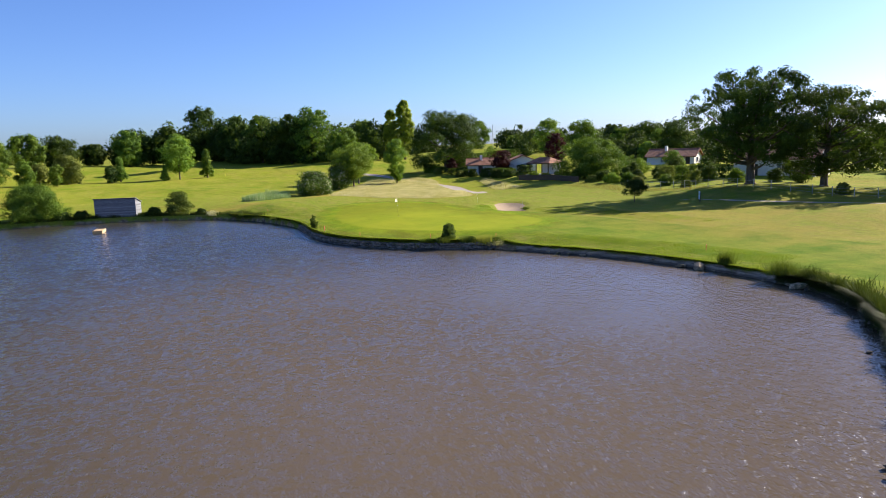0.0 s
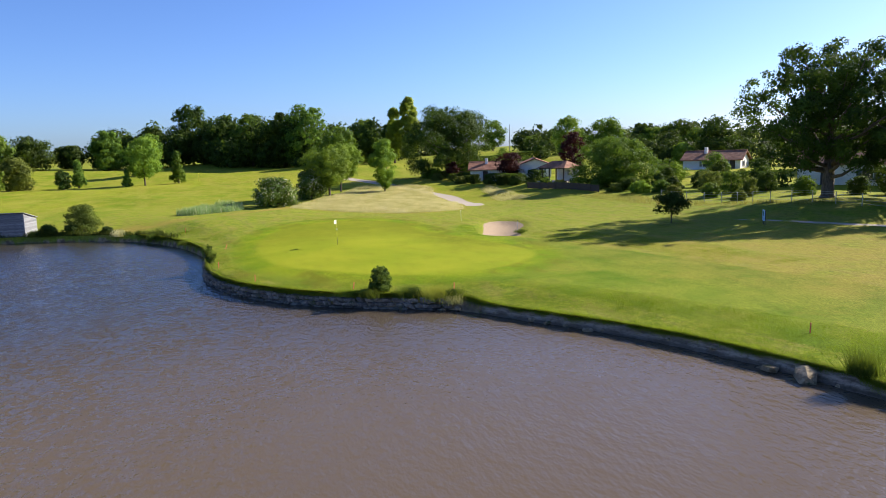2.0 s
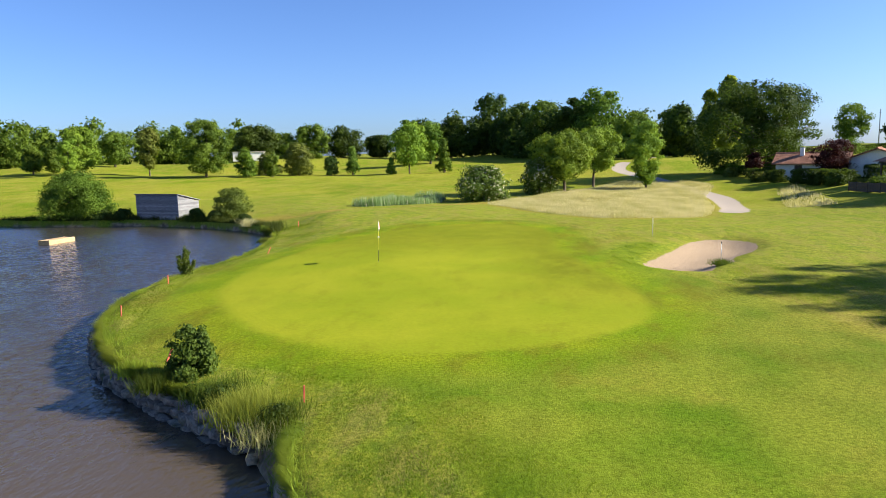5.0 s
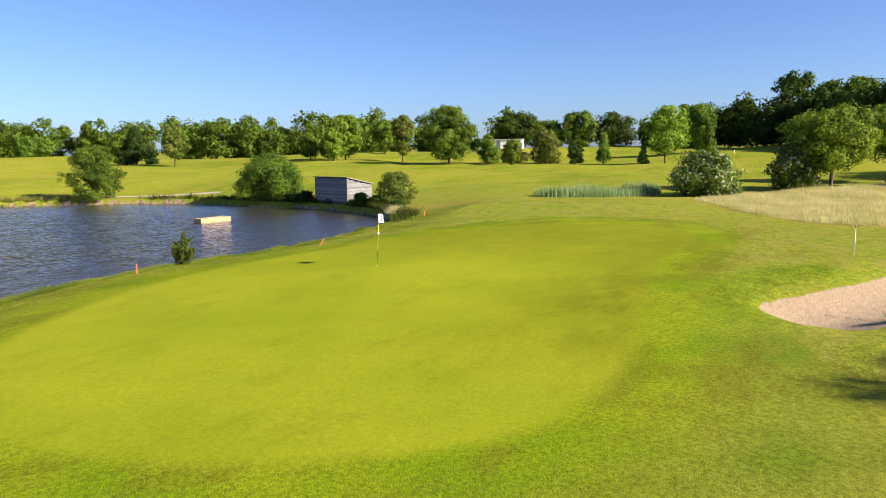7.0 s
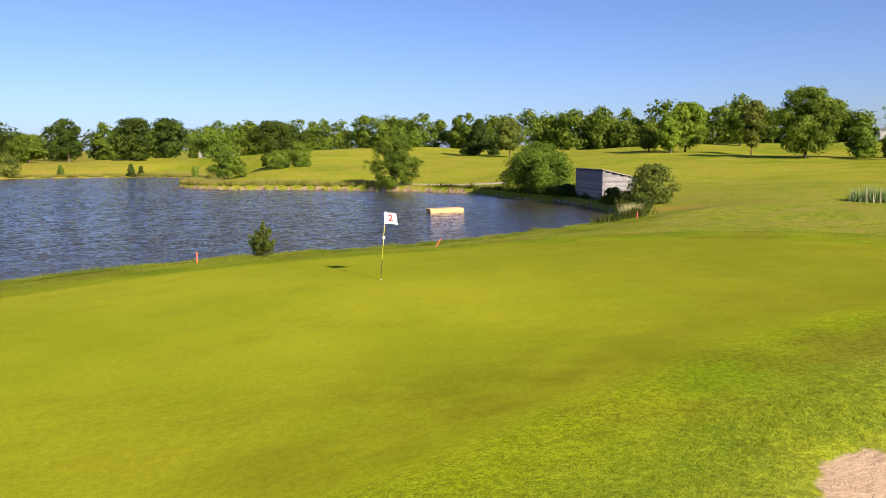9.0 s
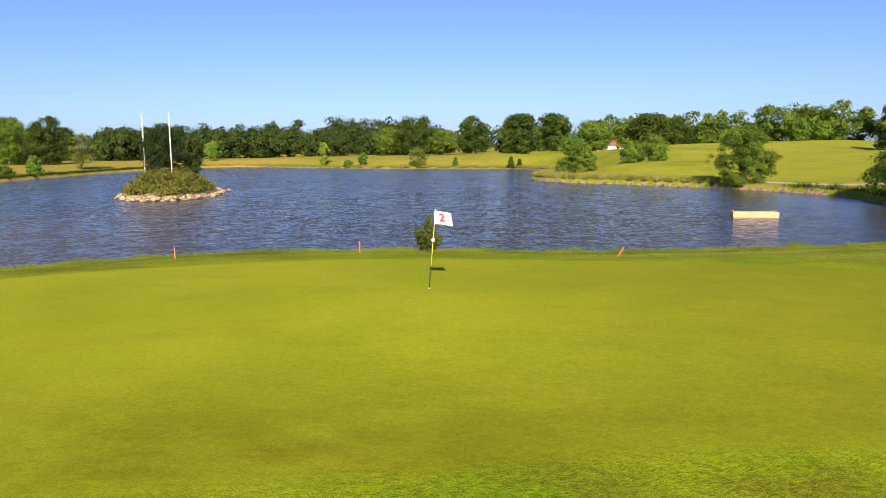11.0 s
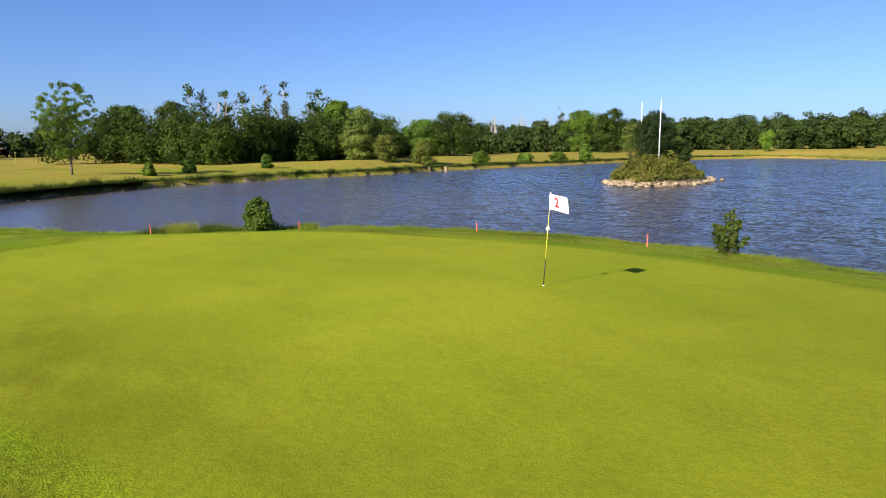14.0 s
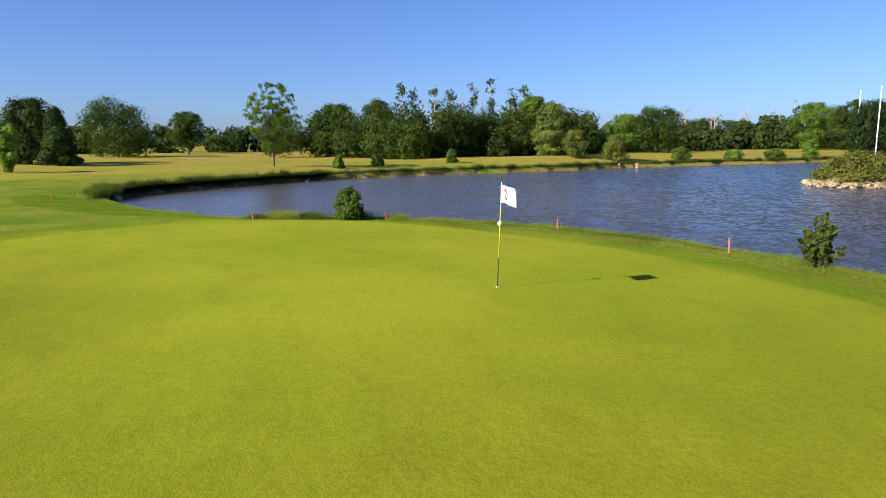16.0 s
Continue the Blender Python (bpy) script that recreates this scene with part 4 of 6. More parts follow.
for i, (x, y, h, w, lf, kd) in enumerate(((-80, -24, 5.6, 3.0, "light", "vase"), (-111, 33, 4.6, 4.0, "light", "bush"), (-92.5, 65.5, 4.4, 6.0, "olive", "bush"), (-96, 59.5, 5.0, 5.4, "olive", "bush"), (-94.5, 81, 2.5, 4.0, "mid", "bush"), (-94, 93, 1.9, 4.2, "mid", "bush"), (-96, 105, 2.0, 4.3, "mid", "bush"), (-86, 21, 1.9, 2.0, "mid", "bush"), (-80, 14, 1.7, 1.7, "mid", "bush"), (-97.5, 116, 4.0, 3.8, "mid", "bush"), (-104, 141, 8.6, 6.8, "olive", "vase"), (-90, 34, 2.2, 2.2, "mid", "bush"))):
    tree("bank_bush", x, y, h, w, lf, kd, 0.0, 2600, 0.26, 50, w * 0.16, 180 + i, "rounded bush on the west bank", "bush", WEST, twigs=6)
# far woods
wood("far_wood_north", [(-420, 330), (-260, 400), (-120, 380), (-60, 330)], 40, 12, 19, 150, "far", 201, "dense dark wood on the hill beyond the pond", 15, 1150, 0.74)
wood("far_wood_mid", [(-190, 190), (-140, 215), (-90, 250), (-40, 275), (10, 262)], 14, 7, 12.5, 90, "far", 202, "wood edge beyond the north bank", 11, 900, 0.66)
wood("far_wood_northeast", [(0, 262), (60, 240), (110, 205), (150, 150), (185, 95)], 14, 8, 14, 165, "mid", 203, "belt of field trees on the ridge", 10, 850, 0.62)
wood("far_wood_west", [(-138, 20), (-126, 29), (-112, 38), (-118, 48), (-116, 58), (-128, 74), (-140, 88)], 8, 7.0, 10.5, 84, "oak", 204, "dense dark copse on the west bank", 8.5, 1350, 0.31)
wood("copse_undergrowth", [(-128, 24), (-114, 36), (-113, 48), (-112, 58), (-122, 74), (-136, 88), (-146, 108)], 5, 3.2, 6.2, 84, "oak", 212, "dark undergrowth at the foot of the copse", 5.5, 420, 0.34)
wood("far_wood_southwest", [(-330, 140), (-320, 60), (-300, -10), (-240, -60), (-190, -80)], 20, 7, 12, 130, "far", 205, "far belt of trees in the west", 12, 374, 0.96)
wood("far_wood_dead", [(-150, 110), (-165, 150), (-160, 190), (-190, 200)], 14, 5, 8, 60, "far", 206, "low scrub wood beyond the west fairway", 10, 408, 0.72)
wood("far_wood_east", [(198, 34), (190, 10), (174, -5), (158, -19), (147, -33)], 12, 9, 15.5, 64, "oak", 207, "shaded wood behind the fairway", 12, 782, 0.6)
wood("far_wood_slope", [(170, -40), (205, -62), (230, -85)], 16, 7, 12, 30, "far", 210, "trees on the slope behind the village", 12, 612, 0.72)
wood("far_wood_southeast", [(175, -95), (150, -130), (110, -150), (60, -150), (10, -140), (-40, -120)], 22, 5, 9.5, 80, "far", 208, "trees behind the village gardens", 11, 408, 0.72)
wood("garden_belt", [(96, -92), (80, -102), (60, -108), (30, -104), (0, -98), (-30, -96)], 10, 4.5, 8, 46, "far", 211, "leafy gardens behind the houses", 8, 714, 0.44)
wood("far_wood_south", [(-40, -110), (-110, -120), (-180, -110)], 22, 6, 11, 40, "far", 209, "trees to the south", 12, 340, 0.8)


# bare tall trunks with few leaves over the western wood
def dead_tree(x, y, height, seed, tufts=3):
    rng = np.random.default_rng(seed)
    ob = empty("dying_tree", pose(x, y, ground_z(x, y) - 0.1), "tall dying tree with pale bare limbs and few leaves" if tufts else "tall dead tree with pale bare limbs", "tree", "dying trees over the copse")
    lean = rng.normal(size=2) * 0.5
    bm = tube_bm([(0, 0, 0), (lean[0] * 0.4, lean[1] * 0.4, height * 0.5), (lean[0], lean[1], height)], [0.26, 0.18, 0.04], 6)
    heads = []
    for k in range(24 if tufts else 9):
        t = rng.uniform(0.45, 0.98)
        a = Vector((lean[0] * t * t, lean[1] * t * t, t * height))
        an, run = rng.uniform(0, 6.28), rng.uniform(0.7, 3.0) * (1.35 - t * 0.85)
        b = a + Vector((math.cos(an) * run, math.sin(an) * run, rng.uniform(0.8, 2.4)))
        tube_bm([a, a.lerp(b, 0.5) + Vector((0, 0, -0.2)), b], [0.09, 0.06, 0.025], 4, bm)
        heads += [b, a.lerp(b, 0.7), a.lerp(b, 0.4)]
    part("trunk", bm, DEAD_WOOD, ob, "pale bare trunk", True)
    if tufts:
        cs, outs = [], []
        for h in heads:
            if rng.uniform() < 0.3:
                continue
            m = int(rng.integers(5, 13 + 4 * tufts))
            w = unit(rng.normal(size=(m, 3)))
            cs.append(np.array(h) + w * rng.uniform(0.1, 1.0, m)[:, None] * np.array([1.15, 1.15, 1.2]))
            outs.append(w)
        crown = new("crown", cards("crown", np.concatenate(cs), np.concatenate(outs), 0.34, LEAF["oak"], rng, corners=3))
        crown.parent = ob


DEAD_WOOD = plain("pale_dead_wood", (0.36, 0.31, 0.25), 0.2, 3)
for i, (x, y, h, tf) in enumerate(((-194, 69, 19, 3), (-190, 73, 17, 2), (-192, 58, 18.5, 3), (-193, 62, 17.5, 3), (-191, 98, 19, 3), (-190, 80, 19.5, 3), (-192, 87, 20.5, 3), (-188, 92, 15, 0), (-172, 58, 14, 0), (-193, 77, 17, 0), (-191, 83.5, 16, 0), (-195, 71.5, 16, 0), (-186, 95, 13, 2), (-189, 66.5, 15, 0), (-150, 74, 13.5, 3), (-152, 79, 12.5, 3))):
    dead_tree(x, y, h, 300 + i, tf)
for i in range(13):
    dead_tree(-205 - 4 * (i % 3), 168 + 5.2 * i, 11.5 + (i * 37 % 5) * 0.9, 330 + i, 0)
dead_tree(-227, 249, 18, 350, 3)

# village trees and shrubs
for i, (x, y, h, w, lf, kd) in enumerate(((165, -88, 10.5, 9.5, "mid", "round"), (102, -81, 9.6, 9.6, "light", "round"), (101, -92, 9.4, 11.5, "mid", "round"), (134, -125, 7.5, 8, "oak", "cone"), (123, -123, 6.0, 10, "mid", "round"), (110, -123, 7.6, 13.5, "oak", "round"), (71, -92, 5.2, 6, "light", "round"), (67, -98, 10.5, 9.6, "oak", "round"), (159, -101, 5, 9.2, "mid", "round"), (80, -104, 8, 9, "mid", "round"), (40, -98, 9, 10, "oak", "round"), (26, -92, 8.5, 9, "mid", "round"))):
    tree("garden_tree", x, y, h, w, lf, kd, 0.08, 3200, 0.46, 60, w * 0.15, 230 + i, "leafy tree behind the houses", group=VIL, trunk=0.2)
tree("copper_beech", 66, -47.4, 5.6, 6.2, "copper", "round", 0.12, 3600, 0.24, 60, 0.8, 251, "dark red copper beech in a garden")
tree("copper_beech", 55, -55.0, 8.8, 6.2, "copper", "round", 0.12, 3600, 0.26, 60, 0.8, 252, "tall dark red copper beech by the porch")
tree("copper_beech", 80.5, -41, 4.0, 3.0, "copper", "round", 0.1, 1800, 0.24, 40, 0.5, 253, "small dark red shrub beside a hedge")
tree("walnut_tree", 38.5, -53, 7.8, 15.5, "mid", "bush", 0.06, 16000, 0.25, 120, 1.3, 254, "wide spreading green tree with low branches")
for i, (x, y, h, w, lf) in enumerate(((94, -40, 1.7, 3.0, "olive"), (86, -39, 2.0, 4.0, "mid"), (76.5, -42.5, 1.9, 4.6, "hedge"), (68, -41, 1.9, 2.9, "hedge"), (64.5, -42.5, 2.1, 3.4, "hedge"), (61, -43.5, 2.1, 3.2, "hedge"), (57.6, -44.6, 2.0, 3.0, "hedge"), (53, -45.5, 1.0, 2.2, "olive"), (49, -46, 1.0, 2.2, "mid"), (32, -58, 3.0, 3.4, "hedge"), (27, -60, 2.6, 3.0, "hedge"), (22.5, -58, 2.8, 4.6, "olive"), (17, -57, 3.0, 3.6, "mid"), (26, -49, 1.9, 3.4, "light"), (20, -50, 1.5, 3.0, "olive"), (12, -55, 2.6, 3.6, "olive"), (2, -62, 2.2, 3.2, "hedge"), (-16, -54, 1.6, 2.4, "olive"), (45, -60, 2.0, 3.0, "hedge"), (8, -50, 1.3, 2.2, "olive"), (14, -60, 2.6, 3.8, "hedge"), (6, -58, 2.4, 3.6, "mid"), (19, -64, 3.0, 4.4, "oak"), (30, -50, 2.0, 3.6, "hedge"), (24, -51, 1.8, 3.2, "mid"), (-1, -64, 2.6, 4.0, "oak"))):
    tree("garden_shrub", x, y, h, w, lf, "bush", 0.0, 1700, 0.2, 45, w * 0.14, 260 + i, "clipped rounded green garden shrub" if lf == "hedge" else "loose leafy shrub in a garden border", "shrub", "garden shrubs", twigs=4)


def hedge(ax, ay, bx, by, height, thick, seed, label):
    rng = np.random.default_rng(seed)
    length = math.hypot(bx - ax, by - ay)
    n = int(length * (height * 2 + thick) * 26)
    t, side, up = rng.uniform(0, 1, n), rng.uniform(-1, 1, n), rng.uniform(0, 1, n)
    face = rng.uniform(size=n)
    side = np.where(face < 0.6, np.sign(side) * (1 - 0.12 * rng.uniform(size=n)), side)
    up = np.where(face >= 0.6, 1 - 0.08 * rng.uniform(size=n), up)
    dx, dy = (bx - ax) / length, (by - ay) / length
    x, y = ax + dx * length * t - dy * side * thick / 2, ay + dy * length * t + dx * side * thick / 2
    z = ground_fields(x, y)[0] + up * height
    out = unit(np.stack([-dy * side, dx * side, np.where(face >= 0.6, 1.0, 0.15)], 1))
    return tagged(new("clipped_hedge", cards("clipped_hedge", np.stack([x, y, z], 1), out, 0.26, LEAF["hedge"], rng)), label, "hedge", "clipped hedges")


for i, (x, y, h, w, lf) in enumerate(((88, -37.5, 1.4, 2.8, "mid"), (82, -38, 1.6, 3.0, "olive"), (72, -39.5, 1.5, 3.2, "olive"), (47, -45, 1.7, 3.0, "mid"), (43, -45.5, 1.4, 2.8, "olive"), (30, -47.5, 1.3, 2.6, "olive"), (35, -47, 1.5, 2.8, "mid"), (24, -53, 2.2, 3.2, "hedge"), (28.5, -54, 2.4, 2.6, "hedge"), (15, -52, 2.0, 3.0, "mid"), (40, -66, 3.4, 4.4, "light"), (50, -70, 3.6, 4.6, "mid"), (34, -70, 3.6, 4.4, "hedge"), (56, -66, 3.2, 4.0, "mid"), (47, -80, 4.0, 5.0, "mid"), (75, -68, 4.2, 5.2, "light"), (84, -60, 4.0, 5.0, "mid"), (93, -52, 3.0, 4.4, "hedge"), (78, -48, 2.4, 3.4, "hedge"), (102, -50, 3.2, 4.6, "mid"))):
    tree("garden_shrub", x, y, h, w, lf, "bush", 0.0, 1500, 0.22, 45, w * 0.14, 420 + i, "clipped rounded green garden shrub" if lf == "hedge" else "loose leafy shrub in a garden border", "shrub", "garden shrubs", twigs=4)
for i, (x, y, h, w, lf) in enumerate(((36, -72, 2.8, 4.2, "mid"), (41, -75, 2.6, 3.6, "hedge"), (45, -80, 2.4, 3.8, "light"), (33, -66, 2.6, 3.4, "hedge"), (49, -84, 2.2, 3.2, "mid"), (38, -82, 3.2, 4.6, "oak"), (29, -70, 2.4, 3.2, "olive"), (60, -47, 1.8, 3.4, "hedge"), (64, -46, 1.6, 2.8, "mid"), (90, -47, 2.6, 4.2, "oak"), (98, -58, 3.4, 5.2, "mid"), (110, -56, 3.6, 5.4, "oak"), (118, -70, 3.6, 5.6, "mid"), (96, -70, 3.4, 5.0, "oak"))):
    tree("garden_shrub", x, y, h, w, lf, "bush", 0.0, 1300, 0.22, 45, w * 0.14, 460 + i, "clipped rounded green garden shrub" if lf == "hedge" else "loose leafy shrub in a garden border", "shrub", "garden shrubs", twigs=4)
for i, (x, y, h, w) in enumerate(((33.6, 36.6, 1.3, 2.6), (33.4, 39.0, 1.2, 2.8), (31.4, 27.0, 1.4, 2.4), (30.9, 24.6, 1.2, 2.4), (28.9, 20.6, 0.9, 1.8), (31.9, 47.6, 1.1, 2.6), (32.6, 50.4, 1.0, 2.4))):
    tree("waterside_shrub", x, y, h, w, "dark", "bush", 0.0, 1500, 0.16, 50, w * 0.14, 480 + i, "low dark scrub at the water's edge", "shrub", "waterside scrub", twigs=4)
hedge(80, -40.2, 70, -41.5, 1.5, 1.6, 407, "dark clipped hedge beside the path")
hedge(66, -43.6, 58, -45.4, 1.9, 1.8, 408, "tall clipped green hedge before the porch")
hedge(100, -42, 84, -41.5, 1.3, 1.6, 401, "low clipped green hedge along a garden")
hedge(48, -50.5, 30, -53, 1.0, 1.2, 402, "low clipped hedge in front of a lawn")
hedge(70, -52, 58, -50.5, 1.8, 1.2, 403, "clipped hedge below a white gable")
hedge(150, -62, 108, -66, 1.8, 2.0, 404, "long clipped bright hedge on the slope")
hedge(130, -76, 108, -90, 1.8, 2.0, 406, "long dark clipped hedge on the slope")
hedge(28, -62, 14, -64, 2.2, 1.6, 405, "tall clipped hedge by a house")


# ---------- houses ----------
def house(x, y, turn, length, width, eave, rise, label, openings, chimney=False):
    """A low house: white walls, an overhanging gabled tile roof, windows with shutters and doors."""
    base = ground_z(x, y) - 0.15
    ob = empty("house", pose(x, y, base, 0, 0, turn), label, "house", "village houses")
    L, W = length / 2, width / 2
    bm = bmesh.new()
    outer = [(-L, -W), (L, -W), (L, W), (-L, W)]
    lo = [bm.verts.new((a, b, 0)) for a, b in outer]
    hi = [bm.verts.new((a, b, eave)) for a, b in outer]
    rl, rr = bm.verts.new((-L, 0, eave + rise)), bm.verts.new((L, 0, eave + rise))
    for f in ((lo[0], lo[1], hi[1], hi[0]), (lo[2], lo[3], hi[3], hi[2]), (lo[1], lo[2], hi[2], rr, hi[1]), (lo[3], lo[0], hi[0], rl, hi[3])):
        bm.faces.new(f)
    part("wall", bm, RENDER_WHITE, ob, "white rendered wall")
    bm = bmesh.new()
    over, thick = 0.5, 0.16
    slope = rise / W
    for s in (-1, 1):
        eave_z = eave - over * slope
        v = [bm.verts.new(p) for p in ((-L - over, s * (W + over), eave_z + 0.06), (L + over, s * (W + over), eave_z + 0.06), (L + over, 0, eave + rise + 0.06), (-L - over, 0, eave + rise + 0.06))]
        u = [bm.verts.new(p.co + Vector((0, 0, thick))) for p in v]
        for a in range(4):
            bm.faces.new((v[a], v[(a + 1) % 4], u[(a + 1) % 4], u[a]))
        bm.faces.new(u)
        bm.faces.new(v[::-1])
    bmesh.ops.recalc_face_normals(bm, faces=bm.faces[:])
    roof = part("roof", bm, TILES, ob, "red-brown tiled roof")
    ridge = tube_bm([(-L - over, 0, eave + rise + 0.2), (L + over, 0, eave + rise + 0.2)], [0.13, 0.13], 8)
    part("ridge_tiles", ridge, TILES, roof)
    if chimney:
        part("chimney", box_bm(0.6, 0.6, 1.3, (L * 0.3, W * 0.25, eave + rise + 0.3), 0.03), RENDER_WHITE, roof, "white chimney")
    for side, at, w, h, sill, what in openings:
        m = {"s": pose(at, -W, 0), "n": pose(at, W, 0, 0, 0, 180), "e": pose(L, at, 0, 0, 0, 90), "w": pose(-L, at, 0, 0, 0, -90)}[side]
        if what == "window":
            win = part("window", box_bm(w, 0.10, h, (0, -0.01, sill + h / 2), 0, m), GLASS_DARK, ob, "dark glazed window")
            for sx in (-1, 1):
                part("frame", box_bm(0.07, 0.12, h + 0.1, (sx * w / 2, -0.03, sill + h / 2), 0.01, m), WHITE_PAINT, win)
                part("shutter", box_bm(w * 0.48, 0.05, h, (sx * (w / 2 + w * 0.27), -0.05, sill + h / 2), 0.01, m), SHUTTER, win, "grey-blue shutter")
            part("sill", box_bm(w + 0.2, 0.2, 0.07, (0, -0.08, sill - 0.03), 0.01, m), CONCRETE, win)
        else:
            d = part("door", box_bm(w, 0.10, h, (0, -0.01, h / 2 + 0.05), 0, m), DARK_WOOD, ob, "dark door")
            part("frame", box_bm(w + 0.16, 0.08, 0.1, (0, -0.02, h + 0.08), 0.01, m), WHITE_PAINT, d)
    return ob


house(69.5, -54.5, -26, 11, 6.4, 2.4, 1.2, "low white house with its gable towards the course", [("w", -1.2, 1.0, 1.0, 0.9, "window"), ("n", 2, 1.2, 1.2, 0.9, "window")])
house(74, -47.5, 64, 9, 6.0, 2.3, 1.3, "white house wing with red-brown tiled roof", [("w", 1, 1.0, 1.0, 0.9, "window"), ("n", 1.5, 1.0, 2.0, 0, "door")], True)
house(57, -89, 35, 11, 7, 2.0, 1.5, "white house with red-brown tiled roof among hedges", [("n", 1, 1.2, 1.0, 0.7, "window"), ("w", 1, 1.2, 1.0, 0.7, "window"), ("n", -4, 1.0, 1.9, 0, "door")], True)
house(11, -73, 25, 13, 8.5, 3.0, 2.0, "white house behind the oaks with shuttered window", [("n", -2, 1.3, 1.3, 0.9, "window"), ("n", 3, 1.1, 2.1, 0, "door"), ("w", 0, 1.2, 1.2, 0.9, "window")], True)
house(-24, -82, 10, 14, 9, 2.8, 1.9, "white house half hidden behind the oaks", [("n", 2, 1.2, 1.2, 0.9, "window"), ("n", -3, 1.2, 1.2, 0.9, "window")])


house(31.5, 240, 20, 12, 7, 2.2, 1.5, "far white house with terracotta roof on the ridge", [("s", -3, 1.2, 1.2, 0.8, "window"), ("s", 2, 1.0, 2.0, 0, "door")])


def outlet_block(x, y):
    ob = empty("outlet_block", pose(x, y, WATER_Z, 0, 0, 40), "pale square block standing in the bank", "block", "outlet blocks")
    part("body", box_bm(0.55, 0.5, 0.8, (0, 0, 0.3), 0.05), OUTLET, ob)
    part("cap", box_bm(0.62, 0.57, 0.08, (0, 0, 0.74), 0.02), OUTLET, ob)


OUTLET = plain("tan_concrete", (0.26, 0.185, 0.11), 0.2, 4, 0.9)
outlet_block(-86.6, 62.2)
outlet_block(-85.2, 64.8)


def utility_building():
    ob = empty("utility_building", pose(141, 69, ground_z(141, 69) - 0.1, 0, 0, 112), "low white flat-roofed building among trees", "building")
    part("wall", box_bm(8, 5, 2.3, (0, 0, 1.15), 0.02), RENDER_WHITE, ob)
    part("flat_roof", box_bm(8.4, 5.4, 0.2, (0, 0, 2.4), 0.02), CONCRETE, ob)
    part("door", box_bm(1.0, 0.08, 2.1, (2.0, 2.5, 1.1), 0.01), SHUTTER, ob)


utility_building()



def porch(x, y, turn):
    """Open garden porch: dark posts, a tiled roof and a white back wall."""
    ob = empty("garden_porch", pose(x, y, ground_z(x, y) - 0.05, 0, 0, turn), "open porch with dark posts and a tiled roof", "porch")
    part("back_wall", box_bm(5.0, 0.2, 2.3, (0, -2.2, 1.15), 0.01), RENDER_WHITE, ob, "white rendered wall")
    for px in (-2.5, -0.8, 0.8, 2.5):
        part("post", box_bm(0.18, 0.18, 2.4, (px, 1.9, 1.2), 0.015), DARK_WOOD, ob)
    part("beam", box_bm(5.6, 0.2, 0.22, (0, 1.9, 2.45), 0.015), DARK_WOOD, ob)
    bm = bmesh.new()
    prism = [(-3.2, 2.6, 2.5), (3.2, 2.6, 2.5), (3.2, -2.8, 2.5), (-3.2, -2.8, 2.5)]
    v = [bm.verts.new(p) for p in prism]
    r = [bm.verts.new((-1.6, -0.1, 3.7)), bm.verts.new((1.6, -0.1, 3.7))]
    for f in ((v[0], v[1], r[1], r[0]), (v[2], v[3], r[0], r[1]), (v[1], v[2], r[1]), (v[3], v[0], r[0]), (v[3], v[2], v[1], v[0])):
        bm.faces.new(f)
    bmesh.ops.recalc_face_normals(bm, faces=bm.faces[:])
    part("roof", bm, TILES, ob, "red-brown tiled roof")
    part("terrace", box_bm(6.4, 5.2, 0.18, (0, 0, 0.0), 0.02), CONCRETE, ob)


porch(53.5, -51.4, 20)


